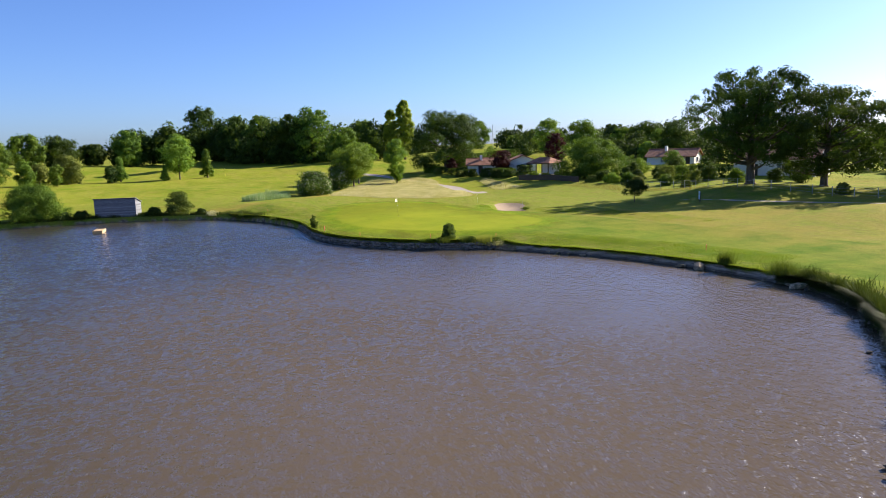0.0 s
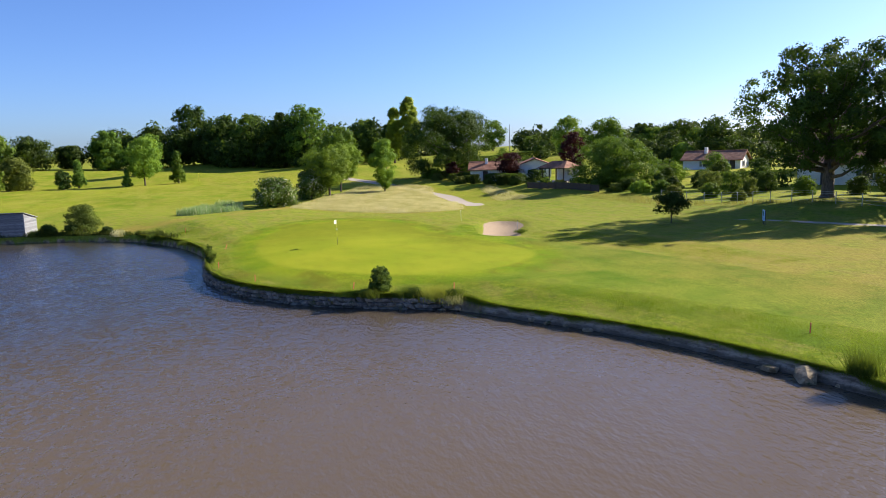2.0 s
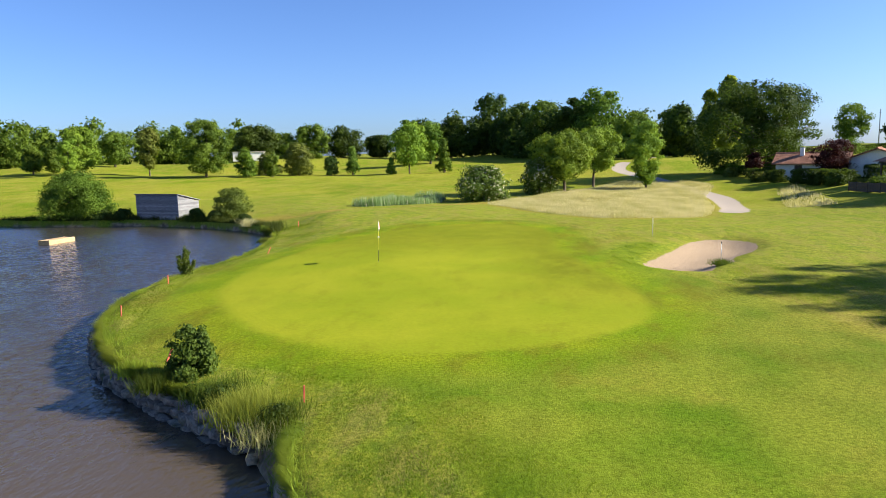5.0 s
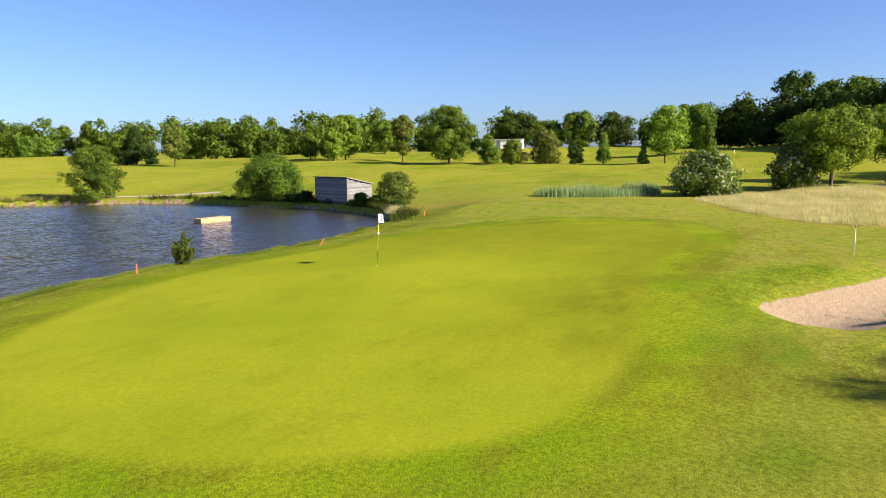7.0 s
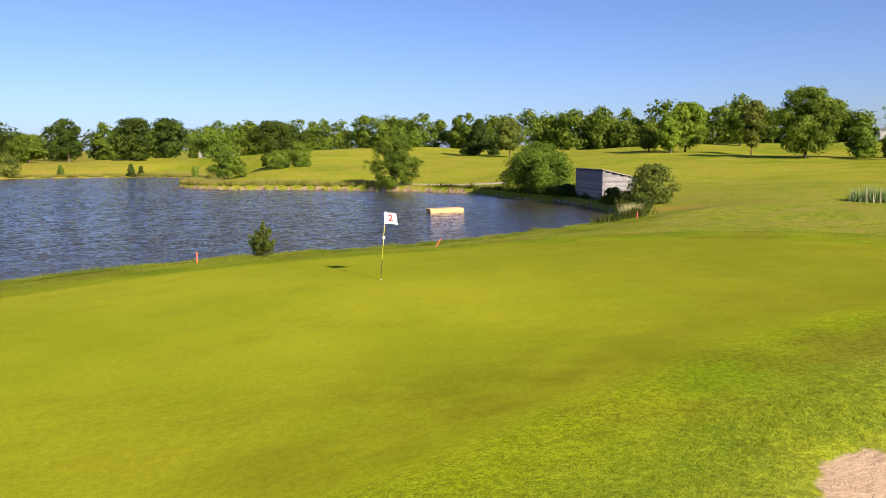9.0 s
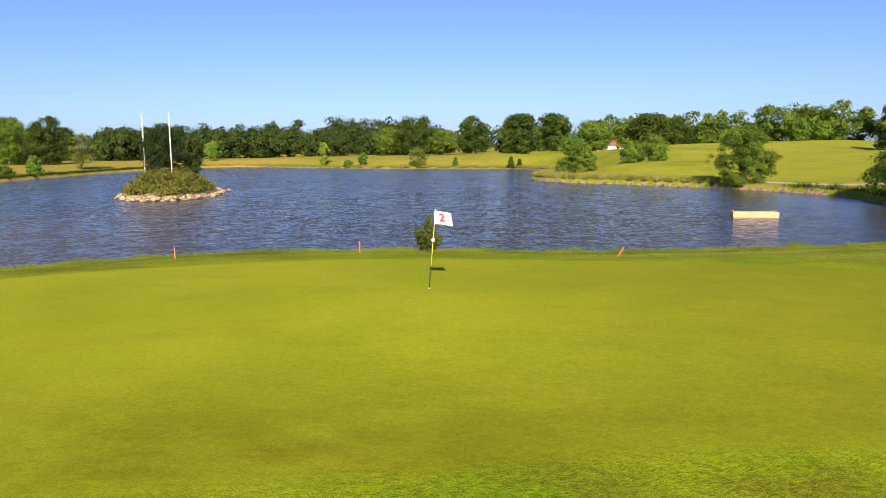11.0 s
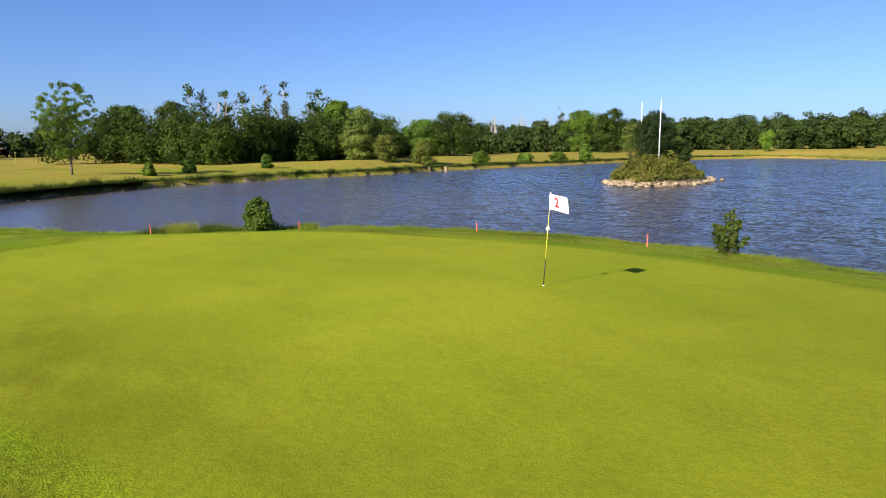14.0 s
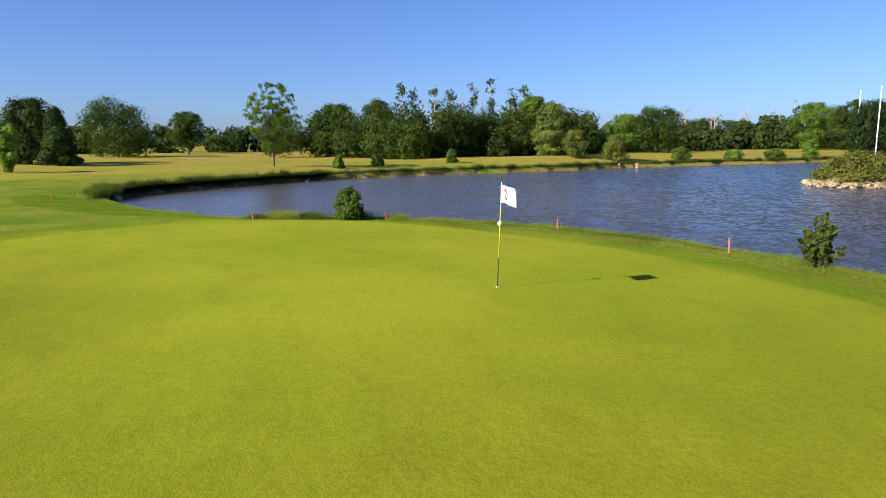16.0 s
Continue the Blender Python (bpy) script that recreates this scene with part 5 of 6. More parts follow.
# ---------- shed on the bank ----------
def shed():
    """Weatherboarded pump shed: lake front to -x of its frame, roof falling away from the water."""
    ob = empty("pump_shed", pose(32.2, 29.4, -1.3, 0, 0, -12.2), "weathered grey board shed at the water's edge", "shed")
    LEN, DEP, HF, HB, T = 5.6, 3.2, 3.24, 2.5, 0.05
    part("base", box_bm(DEP + 0.3, LEN + 0.3, 0.35, (DEP / 2, LEN / 2, -0.02), 0.03), CONCRETE, ob, "dark wet concrete base")
    front = part("front_wall", box_bm(0.08, LEN - 0.1, HF - 0.1, (0.09, LEN / 2, HF / 2)), DARK_WOOD, ob)
    back = part("back_wall", box_bm(0.08, LEN - 0.1, HB - 0.1, (DEP - 0.09, LEN / 2, HB / 2)), DARK_WOOD, ob)
    n = 17
    for k in range(n):
        z0 = 0.16 + k * (HF - 0.2) / n
        part("board", box_bm(0.03, LEN + random.uniform(-0.03, 0.03), (HF - 0.2) / n + 0.012, (-0.005 - 0.004 * (k % 2), LEN / 2, z0 + 0.09), 0.004, Matrix.Rotation(random.uniform(-0.002, 0.002), 4, "X")), BOARD_GREY, front)
    for s, y0 in ((0, -0.005), (1, LEN + 0.005)):
        wall = part("side_wall", box_bm(DEP - 0.2, 0.06, HB - 0.1, (DEP / 2, 0.08 if s == 0 else LEN - 0.08, HB / 2)), DARK_WOOD, ob)
        for k in range(n):
            z0 = 0.16 + k * (HF - 0.2) / n
            zt = z0 + 0.19
            far = DEP if zt < HB else max(0.25, DEP * (HF - zt) / (HF - HB))
            part("board", box_bm(far, 0.03, (HF - 0.2) / n + 0.012, (far / 2, y0 + (0.004 * (k % 2)) * (1 if s else -1), z0 + 0.09), 0.004), BOARD_GREY, wall)
    m = Matrix.Translation((DEP / 2, LEN / 2, (HF + HB) / 2 + 0.06)) @ Matrix.Rotation(math.atan2(HF - HB, DEP), 4, "Y")
    part("roof", box_bm(DEP + 0.35, LEN + 0.3, 0.07, (0, 0, 0), 0.012, m), BOARD_GREY, ob, "thin sloping grey roof")
    for y0 in (0.03, LEN - 0.03):
        part("corner_post", box_bm(0.1, 0.1, HF - 0.1, (0.02, y0, HF / 2), 0.01), BOARD_GREY, ob)


shed()


RX, RY, RT, RL = 18.7, 33.5, -5, 3.0


def raft():
    ob = empty("floating_raft", pose(RX, RY, WATER_Z, 0, 0, RT), "pale wooden box raft floating on the pond", "raft")
    L, W, H = RL, 1.15, 0.38
    deck = part("deck", box_bm(L - 0.12, W - 0.12, 0.06, (0, 0, H - 0.09), 0.01), RAFT_WOOD, ob)
    for j in range(6):
        part("plank", box_bm(L - 0.14, 0.165, 0.03, (0, -0.43 + j * 0.172, H - 0.05), 0.006), RAFT_WOOD, deck)
    for yy in (-1, 1):
        for k, z in enumerate((-0.03, 0.13, 0.29)):
            part("side_board", box_bm(L + 0.02 * k, 0.07, 0.155, (0, yy * (W / 2 - 0.035 - 0.004 * k), z), 0.012), RAFT_WOOD, ob)
    for xx in (-1, 1):
        for k, z in enumerate((-0.03, 0.13, 0.29)):
            part("end_board", box_bm(0.06, W - 0.16, 0.15, (xx * (L / 2 - 0.05), 0, z), 0.01), RAFT_WOOD, ob)
        for yy in (-1, 1):
            part("corner_post", box_bm(0.12, 0.12, H + 0.06, (xx * (L / 2 - 0.14), yy * (W / 2 - 0.14), H / 2), 0.012), RAFT_WOOD, ob)


raft()


# ---------- hole flag, stakes, signs ----------
def golf_flag(x, y, lean, turn):
    ob = empty("golf_flag", pose(x, y, ground_z(x, y)), "white numbered flag on a black and yellow stick", "flag")
    top = Vector((lean[0], lean[1], 2.13))
    at = lambda z: tuple(top * (z / 2.13))  # noqa: E731
    part("lower_stick", tube_bm([at(-0.02), at(0.62)], [0.011, 0.011], 8), BLACK_PAINT, ob, "black lower stick", True)
    part("upper_stick", tube_bm([at(0.62), at(1.66)], [0.0095, 0.009], 8), YELLOW_PAINT, ob, "yellow upper stick", True)
    part("top_stick", tube_bm([at(1.66), at(2.15)], [0.009, 0.008], 8), WHITE_PAINT, ob, "", True)
    bm = bmesh.new()
    bmesh.ops.create_uvsphere(bm, u_segments=14, v_segments=8, radius=0.05, matrix=Matrix.Translation(at(1.32)))
    part("ball_marker", bm, WHITE_PAINT, ob, "white ball on the stick", True)
    bm = bmesh.new()
    bmesh.ops.create_cone(bm, cap_ends=True, segments=20, radius1=0.034, radius2=0.03, depth=0.012, matrix=Matrix.Translation((0, 0, 0.002)))
    part("cup", bm, WHITE_PAINT, ob, "white hole rim", True)
    m = Matrix.Translation(at(1.70)) @ Matrix.Rotation(radians(turn), 4, "Z")
    nu, nv, bm = 14, 8, bmesh.new()

    def cloth_at(u, v):
        sag = 0.07 * u * u
        return Vector((0.50 * u - 0.05 * u * v, 0.045 * math.sin(u * 7.0 + v * 1.5) * u ** 0.7, 0.35 * v - sag + 0.05))

    grid = [[bm.verts.new(cloth_at(i / nu, j / nv)) for j in range(nv + 1)] for i in range(nu + 1)]
    for i in range(nu):
        for j in range(nv):
            bm.faces.new((grid[i][j], grid[i + 1][j], grid[i + 1][j + 1], grid[i][j + 1]))
    bm.transform(m)
    flag = part("cloth", bm, CLOTH, ob, "white cloth stirring in the wind", True)
    for side in (-1, 1):
        fc = bpy.data.curves.new("numeral", "FONT")
        fc.offset = 0.010
        fc.body, fc.size, fc.align_x, fc.align_y, fc.resolution_u = "2", 0.30, "CENTER", "CENTER", 3
        tmp = bpy.data.objects.new("numeral", fc)
        scene.collection.objects.link(tmp)
        dg = bpy.context.evaluated_depsgraph_get()
        me = bpy.data.meshes.new_from_object(tmp.evaluated_get(dg))
        bpy.data.objects.remove(tmp)
        bm = bmesh.new()
        bm.from_mesh(me)
        bmesh.ops.subdivide_edges(bm, edges=[e for e in bm.edges if e.calc_length() > 0.05], cuts=2, use_grid_fill=False)
        bm.transform(Matrix.Scale(0.98, 4))
        for v in bm.verts:
            u, w = 0.44 + (v.co.x * (1 if side < 0 else -1)) / 0.50, 0.5 + v.co.y / 0.35
            p = cloth_at(max(u, 0.0), w)
            v.co = p + Vector((0, side * 0.006, 0))
        bm.transform(m)
        part("numeral", bm, RED_INK, flag, "red printed numeral")
    return ob


golf_flag(0, 0, (0.20, -0.02), 8)


def stake(x, y, tilt, turn):
    ob = empty("marker_stake", pose(x, y, ground_z(x, y) - 0.06, tilt, 0, turn), "short red wooden hazard stake in the bank" if tilt < 8 else "red wooden hazard stake leaning over", "stake", "red hazard stakes")
    part("shaft", box_bm(0.045, 0.045, 0.50, (0, 0, 0.25), 0.006), RED_PAINT, ob)
    part("cap", box_bm(0.04, 0.04, 0.03, (0, 0, 0.512), 0.008), RED_PAINT, ob)


stake(-11.4, 7.9, 2, 10)
stake(-4.3, 9.9, 1, 40)
stake(-17.3, 2.6, 30, 60)
stake(6.1, 8.9, 33, 55)
stake(-20.2, -2.9, 3, 20)
stake(-36.3, -13.4, 4, 0)
stake(-65.5, -4.9, 3, 30)
stake(21, 12.2, 3, 0)


def far_flag(x, y, label="distant flagstick on another green"):
    ob = empty("distant_flagstick", pose(x, y, ground_z(x, y)), label, "flag", "distant flags")
    part("stick", tube_bm([(0, 0, 0), (0, 0, 2.1)], [0.03, 0.025], 6), YELLOW_PAINT, ob)
    bm = box_bm(0.45, 0.02, 0.35, (0.24, 0, 1.92), 0.0)
    part("cloth", bm, CLOTH, ob)


far_flag(-160, 10)
far_flag(-140, 122)
far_flag(117, 9)


def hole_sign():
    ob = empty("hole_sign", pose(-9.3, -37, ground_z(-9.3, -37), 0, 0, 148), "pale blue hole sign board on two posts", "sign")
    part("panel", box_bm(0.78, 0.05, 1.0, (0, 0, 0.85), 0.01), BLUE_SIGN, ob)
    for sx in (-0.33, 0.33):
        part("post", box_bm(0.07, 0.07, 1.3, (sx, 0.06, 0.62), 0.008), DARK_WOOD, ob)
    for s in (-1, 1):
        bm = bmesh.new()
        bmesh.ops.create_cone(bm, cap_ends=True, segments=18, radius1=0.2, radius2=0.2, depth=0.012, matrix=Matrix.Translation((0.02, s * 0.03, 1.0)) @ Matrix.Rotation(radians(90), 4, "X") @ Matrix.Diagonal((0.8, 1.15, 1, 1)))
        part("printed_shape", bm, GREEN_INK, ob, "dark green printed hole outline")
        part("printed_bar", box_bm(0.4, 0.012, 0.06, (0, s * 0.03, 0.5)), SHUTTER, ob)


hole_sign()


def bunker_pole():
    ob = empty("rake_post", pose(3.4, -18.6, ground_z(3.4, -18.6)), "thin grey post with dark knob at the bunker", "post")
    part("pole", tube_bm([(0, 0, -0.05), (0, 0, 1.25)], [0.018, 0.016], 8), STEEL, ob, "", True)
    part("knob", tube_bm([(0, 0, 1.24), (0, 0, 1.32)], [0.035, 0.03], 8), BLACK_PAINT, ob, "dark knob", True)


bunker_pole()
gp = empty("marker_post", pose(12.5, -16.2, ground_z(12.5, -16.2)), "thin pale post beyond the bunker", "post")
part("pole", tube_bm([(0, 0, -0.05), (0, 0, 1.2)], [0.016, 0.014], 8), WHITE_PAINT, gp, "", True)
part("knob", tube_bm([(0, 0, 1.2), (0, 0, 1.27)], [0.03, 0.026], 8), BLACK_PAINT, gp, "dark knob", True)


# wire fence below the oaks
def fence(points, label):
    ob = empty("wire_fence", Matrix.Identity(4), label, "fence")
    line = smooth_loop(points, 2.4, False)
    tops = []
    for x, y in line:
        z = ground_z(x, y)
        part("post", box_bm(0.07, 0.07, 1.25, (x, y, z + 0.58), 0.008), STEEL, ob)
        tops.append((x, y, z))
    for h in (0.25, 0.6, 0.95, 1.15):
        part("wire", tube_bm([(x, y, z + h) for x, y, z in tops], [0.012] * len(tops), 4), STEEL, ob)


fence([(18, -46.5), (8, -47.5), (-2, -47.8), (-14, -51), (-28, -57), (-42, -64)], "light wire fence on grey posts below the oaks")


def screen_fence(points):
    """Woven brown screen on posts along the gardens."""
    ob = empty("screen_fence", Matrix.Identity(4), "dark brown woven screen fence along the gardens", "fence")
    line = smooth_loop(points, 2.0, False)
    for k, (x, y) in enumerate(line):
        part("post", box_bm(0.1, 0.1, 1.25, (x, y, ground_z(x, y) + 0.55), 0.01), DARK_WOOD, ob)
        if k:
            px, py = line[k - 1]
            cx, cy, a = (x + px) / 2, (y + py) / 2, math.atan2(y - py, x - px)
            part("panel", box_bm(math.hypot(x - px, y - py) - 0.08, 0.04, 1.0, (0, 0, -0.15), 0.008, pose(cx, cy, ground_z(cx, cy) + 0.72, 0, 0, math.degrees(a))), DARK_WOOD, ob)


screen_fence([(50, -43.2), (44, -44.0), (36, -44.8), (31, -45.3)])


def radio_mast(x, y):
    ob = empty("radio_mast", pose(x, y, ground_z(x, y)), "thin distant mast above the gardens", "mast")
    part("pole", tube_bm([(0, 0, 0), (0, 0, 9.5)], [0.16, 0.1], 6), STEEL, ob)
    part("cross_arm", box_bm(1.2, 0.1, 0.1, (0, 0, 8.6), 0.01), STEEL, ob)


radio_mast(176, -99.5)


def pole_on_island(x, y, foot, top, lean):
    ob = empty("white_pole", pose(x, y, foot), "tall white pole standing on the island", "pole", "white poles on the island")
    h = top - foot
    part("shaft", tube_bm([(0, 0, 0), (lean[0] * 0.5, lean[1] * 0.5, h * 0.5), (lean[0], lean[1], h)], [0.07, 0.06, 0.045], 10), WHITE_PAINT, ob, "", True)
    part("collar", tube_bm([(lean[0] * 0.28, lean[1] * 0.28, h * 0.28 - 0.05), (lean[0] * 0.28, lean[1] * 0.28, h * 0.28 + 0.05)], [0.085, 0.085], 10), STEEL, ob, "grey collar", True)


pole_on_island(-37.7, 58.3, -0.3, 8.15, (0.0, 0.12))
pole_on_island(-43.2, 62.3, -0.3, 8.2, (0.0, 0.1))


def island_scrub():
    rng = np.random.default_rng(70)
    # low scrub over the whole mound
    n = 210
    pts = []
    while len(pts) < n:
        q = rng.uniform((-46, 48.5), (-31, 66.5))
        if line_distance(np.array([q[0]]), np.array([q[1]]), ISLE)[0] < -0.55:
            pts.append(q)
    cs, outs = [], []
    for x, y in pts:
        d = -line_distance(np.array([x]), np.array([y]), ISLE)[0]
        h = min(0.6 + 0.5 * d, 1.8) * rng.uniform(0.7, 1.15)
        w = unit(rng.normal(size=(95, 3)) + np.array([0, 0, 0.4]))
        cs.append(np.array([x, y, ground_z(x, y) + h * 0.35]) + w * np.array([0.75, 0.75, h * 0.65]) * rng.uniform(0.6, 1.05, 95)[:, None])
        outs.append(w)
    me = cards("island_scrub", np.concatenate(cs), np.concatenate(outs), 0.17, LEAF["island"], rng)
    tagged(new("island_scrub", me), "tangled brambles and scrub covering the island", "scrub", kind="stuff")


island_scrub()
tree("cypress_tree", -39.4, 60.0, 6.9, 5.4, "cypress", "column", 0.0, 10000, 0.18, 120, 0.75, 71, "dense dark evergreen on the island", trunk=0.14, z=0.1)
tree("island_bush", -37.0, 62.0, 3.6, 3.2, "dark", "bush", 0.0, 2200, 0.2, 50, 0.6, 72, "dark bush beside the island evergreen", "bush", twigs=4, z=0.1)


# ---------- saplings at the edge of the green ----------
tree("bank_sapling", -18.3, 1.15, 1.75, 1.7, "sapling", "bush", 0.03, 2600, 0.135, 80, 0.26, 81, "leafy young bush growing from the stone edge", "bush", trunk=0.03, z=-0.72)


def sapling(x, y, z, height, spread, stems, per_stem, leaf_size, seed, label):
    """Several thin stems fanning from one foot, leaves along their upper lengths."""
    rng = np.random.default_rng(seed)
    ob = empty("bank_sapling", pose(x, y, z), label, "bush")
    cs, outs = [], []
    for k in range(stems):
        a, wide = k * 2.4 + rng.uniform(-0.4, 0.4), rng.uniform(0.1, 1.0)
        run, top = spread * 0.5 * wide, height * (1.0 - 0.5 * wide) * rng.uniform(0.8, 1.08)
        path = np.array([(math.cos(a) * run * f ** 0.9, math.sin(a) * run * f ** 0.9, top * f) for f in np.linspace(0, 1, 7)])
        part("stem", tube_bm([tuple(p) for p in path], [0.016 * (1 - 0.75 * f) for f in np.linspace(0, 1, 7)], 5), BARK, ob, "", True)
        f = rng.uniform(0.32, 1.0, per_stem) ** 0.85 * 6
        i = np.minimum(f.astype(int), 5)
        way = unit(rng.normal(size=(per_stem, 3)) + np.array([0, 0, 0.2]))
        reach = (0.05 + 0.22 * rng.uniform(0, 1, per_stem) * (1.25 - f / 6))[:, None]
        cs.append(path[i] + (path[i + 1] - path[i]) * (f - i)[:, None] + way * reach)
        outs.append(way)
    crown = new("leaves", cards("leaves", np.concatenate(cs), np.concatenate(outs), leaf_size, LEAF["sapling"], rng, 0.6, 1.7))
    crown.parent = ob


sapling(-1.5, 10.45, -0.78, 1.72, 1.4, 14, 62, 0.095, 82, "thin leafy sapling at the water's edge")


# ---------- rocks, retaining wall, bank edges ----------
def stone_mesh(seed, sx, sy, sz):
    rng = np.random.default_rng(seed)
    bm = bmesh.new()
    bmesh.ops.create_icosphere(bm, subdivisions=1, radius=0.5)
    for v in bm.verts:
        c = v.co
        k = max(abs(c.x), abs(c.y), abs(c.z))
        v.co = Vector((c.x / k, c.y / k, c.z / k)) * 0.5 * rng.uniform(0.90, 1.05)
        v.co = Vector((v.co.x * sx, v.co.y * sy, v.co.z * sz))
    me = bpy.data.meshes.new("stone")
    bm.to_mesh(me)
    bm.free()
    me.materials.append(WALL_STONE)
    return me


def along(line, step):
    """Points, directions (right-hand land side) along a line, evenly spaced."""
    out, left = [], 0.0
    for a, b in zip(line, line[1:]):
        d = np.linalg.norm(b - a)
        while left <= d:
            p = a + (b - a) * left / d
            out.append((p[0], p[1], math.atan2(b[1] - a[1], b[0] - a[0])))
            left += step
        left -= d
    return out


def retaining_wall():
    ob = empty("retaining_wall", Matrix.Identity(4), "low rough stone wall holding the green above the pond", "wall", kind="structure")
    meshes = [stone_mesh(500 + k, 0.66, 0.45, 0.31) for k in range(10)]
    rng = np.random.default_rng(5)
    edge = smooth_loop(SHORE_GREEN[6:15], 1.0, False)
    for row, z in enumerate((-1.42, -1.17, -0.93)):
        for x, y, a in along(edge, 0.56):
            s = new("stone", meshes[int(rng.integers(10))])
            off = 0.02 - 0.07 * row + rng.normal() * 0.04
            dx = rng.uniform(-0.12, 0.12) + 0.28 * (row % 2)
            m = pose(x + math.cos(a) * dx + math.sin(a) * off, y + math.sin(a) * dx - math.cos(a) * off, z + rng.normal() * 0.02, rng.normal() * 5, rng.normal() * 5, math.degrees(a) + rng.normal() * 7)
            s.matrix_world = m @ Matrix.Diagonal((rng.uniform(0.8, 1.2), rng.uniform(0.8, 1.15), rng.uniform(0.85, 1.15), 1))
            s.parent = ob


def bank_rocks(name, line, step, scale, z, label, seed, jitter=0.5, material=ROCK):
    rng = np.random.default_rng(seed)
    verts, faces, count = [], [], 0
    base = [stone_mesh(600 + k, 1, 0.8, 0.6) for k in range(5)]
    shapes = [(np.array([v.co[:] for v in me.vertices]), np.array([p.vertices[:] for p in me.polygons])) for me in base]
    for x, y, a in along(line, step):
        v, f = shapes[int(rng.integers(5))]
        s = scale * rng.uniform(0.4, 1.5)
        m = Matrix.Rotation(rng.uniform(0, 6.28), 3, "Z") @ Matrix.Rotation(rng.normal() * 0.3, 3, "X")
        p = (v * s) @ np.array(m).T + np.array([x + rng.normal() * jitter, y + rng.normal() * jitter, z + rng.normal() * 0.12])
        verts.append(p)
        faces.append(f + count)
        count += len(p)
    me = mesh_of(name, np.concatenate(verts), np.concatenate(faces).tolist(), material)
    return tagged(new(name, me), label, "rocks", kind="stuff")


def edge_blades(name, line, inland, spread, per_metre, height, width, material, seed, label, wind=(0.05, 0.02), lift=0.0):
    """Grass along a bank, hanging over its edge."""
    rng = np.random.default_rng(seed)
    pts = np.array([(x, y) for x, y, a in along(line, 0.25)])
    n = int(len(pts) * 0.25 * per_metre)
    q = pts[rng.integers(0, len(pts), n)] + rng.normal(size=(n, 2)) * spread
    clump = 0.6 + 0.8 * np.array([noise.noise(Vector((a * 0.7, b * 0.7, 3.0))) for a, b in q])
    d = line_distance(q[:, 0], q[:, 1], LAKE) - bank_set_back(q[:, 0], q[:, 1])
    keep = (d > -0.07) & (d < inland) & (rng.uniform(size=n) < np.clip(clump, 0.1, 1))
    q, clump = q[keep], clump[keep]
    z = ground_fields(q[:, 0], q[:, 1])[0] - 0.02 + lift
    z = np.maximum(z, -1.0)
    me = blades(name, np.stack([q[:, 0], q[:, 1], z], 1), height * np.clip(clump + 0.35, 0.5, 1.6), width, material, rng, 0.4, wind)
    return tagged(new(name, me), label, "grass", kind="stuff")


def field_blades(name, polygon, per_m2, height, width, material, seed, label, droop=0.3):
    rng = np.random.default_rng(seed)
    loop = np.array(polygon, float)
    lo, hi = loop.min(0), loop.max(0)
    n = int((hi - lo).prod() * per_m2)
    q = rng.uniform(lo, hi, (n, 2))
    inner = -line_distance(q[:, 0], q[:, 1], smooth_loop(polygon, 2.0))
    q = q[inner > rng.uniform(0, 1, len(q)) ** 2 * 1.2]
    lump = np.array([0.75 + 0.6 * noise.noise(Vector((a * 0.25, b * 0.25, 1.0))) + 0.35 * noise.noise(Vector((a, b, 5.0))) for a, b in q])
    z = ground_fields(q[:, 0], q[:, 1])[0] - 0.02
    me = blades(name, np.stack([q[:, 0], q[:, 1], z], 1), height * np.clip(lump, 0.35, 1.5), width, material, rng, droop)
    return tagged(new(name, me), label, "grass", kind="stuff")


def hanging_grass(name, line, per_metre, length, label, seed, material=None, width=0.012):
    """Blades that hang from the lip of a bank towards the water."""
    rng = np.random.default_rng(seed)
    pts = np.array(along(line, 0.1))
    n = int(len(pts) * 0.1 * per_metre)
    q = pts[rng.integers(0, len(pts), n)]
    q[:, 2] += rng.normal(size=n) * 0.5
    lumps = np.array([0.9 + 0.9 * noise.noise(Vector((a * 0.9, b * 0.9, 7.0))) for a, b, _ in q])
    side = np.stack([np.sin(q[:, 2]), -np.cos(q[:, 2])], 1)
    inland = (bank_set_back(q[:, 0], q[:, 1]) + rng.uniform(-0.05, 0.25, n))[:, None]
    root2 = q[:, :2] - side * inland
    z = ground_fields(root2[:, 0], root2[:, 1])[0]
    size = (length * rng.uniform(0.5, 1.2, n) * np.clip(lumps, 0.35, 1.8))[:, None]
    tip = np.concatenate([root2 + side * size * 1.1, (z[:, None] + size * rng.uniform(-0.75, 0.55, (n, 1)))], 1)
    root = np.concatenate([root2, z[:, None] - 0.02], 1)
    across = np.stack([side[:, 1], -side[:, 0], np.zeros(n)], 1) * width
    me = mesh_of(name, np.stack([root - across, root + across, tip], 1).reshape(-1, 3), np.arange(3 * n).reshape(n, 3), material or GRASS_EDGE)
    return tagged(new(name, me), label, "grass", kind="stuff")


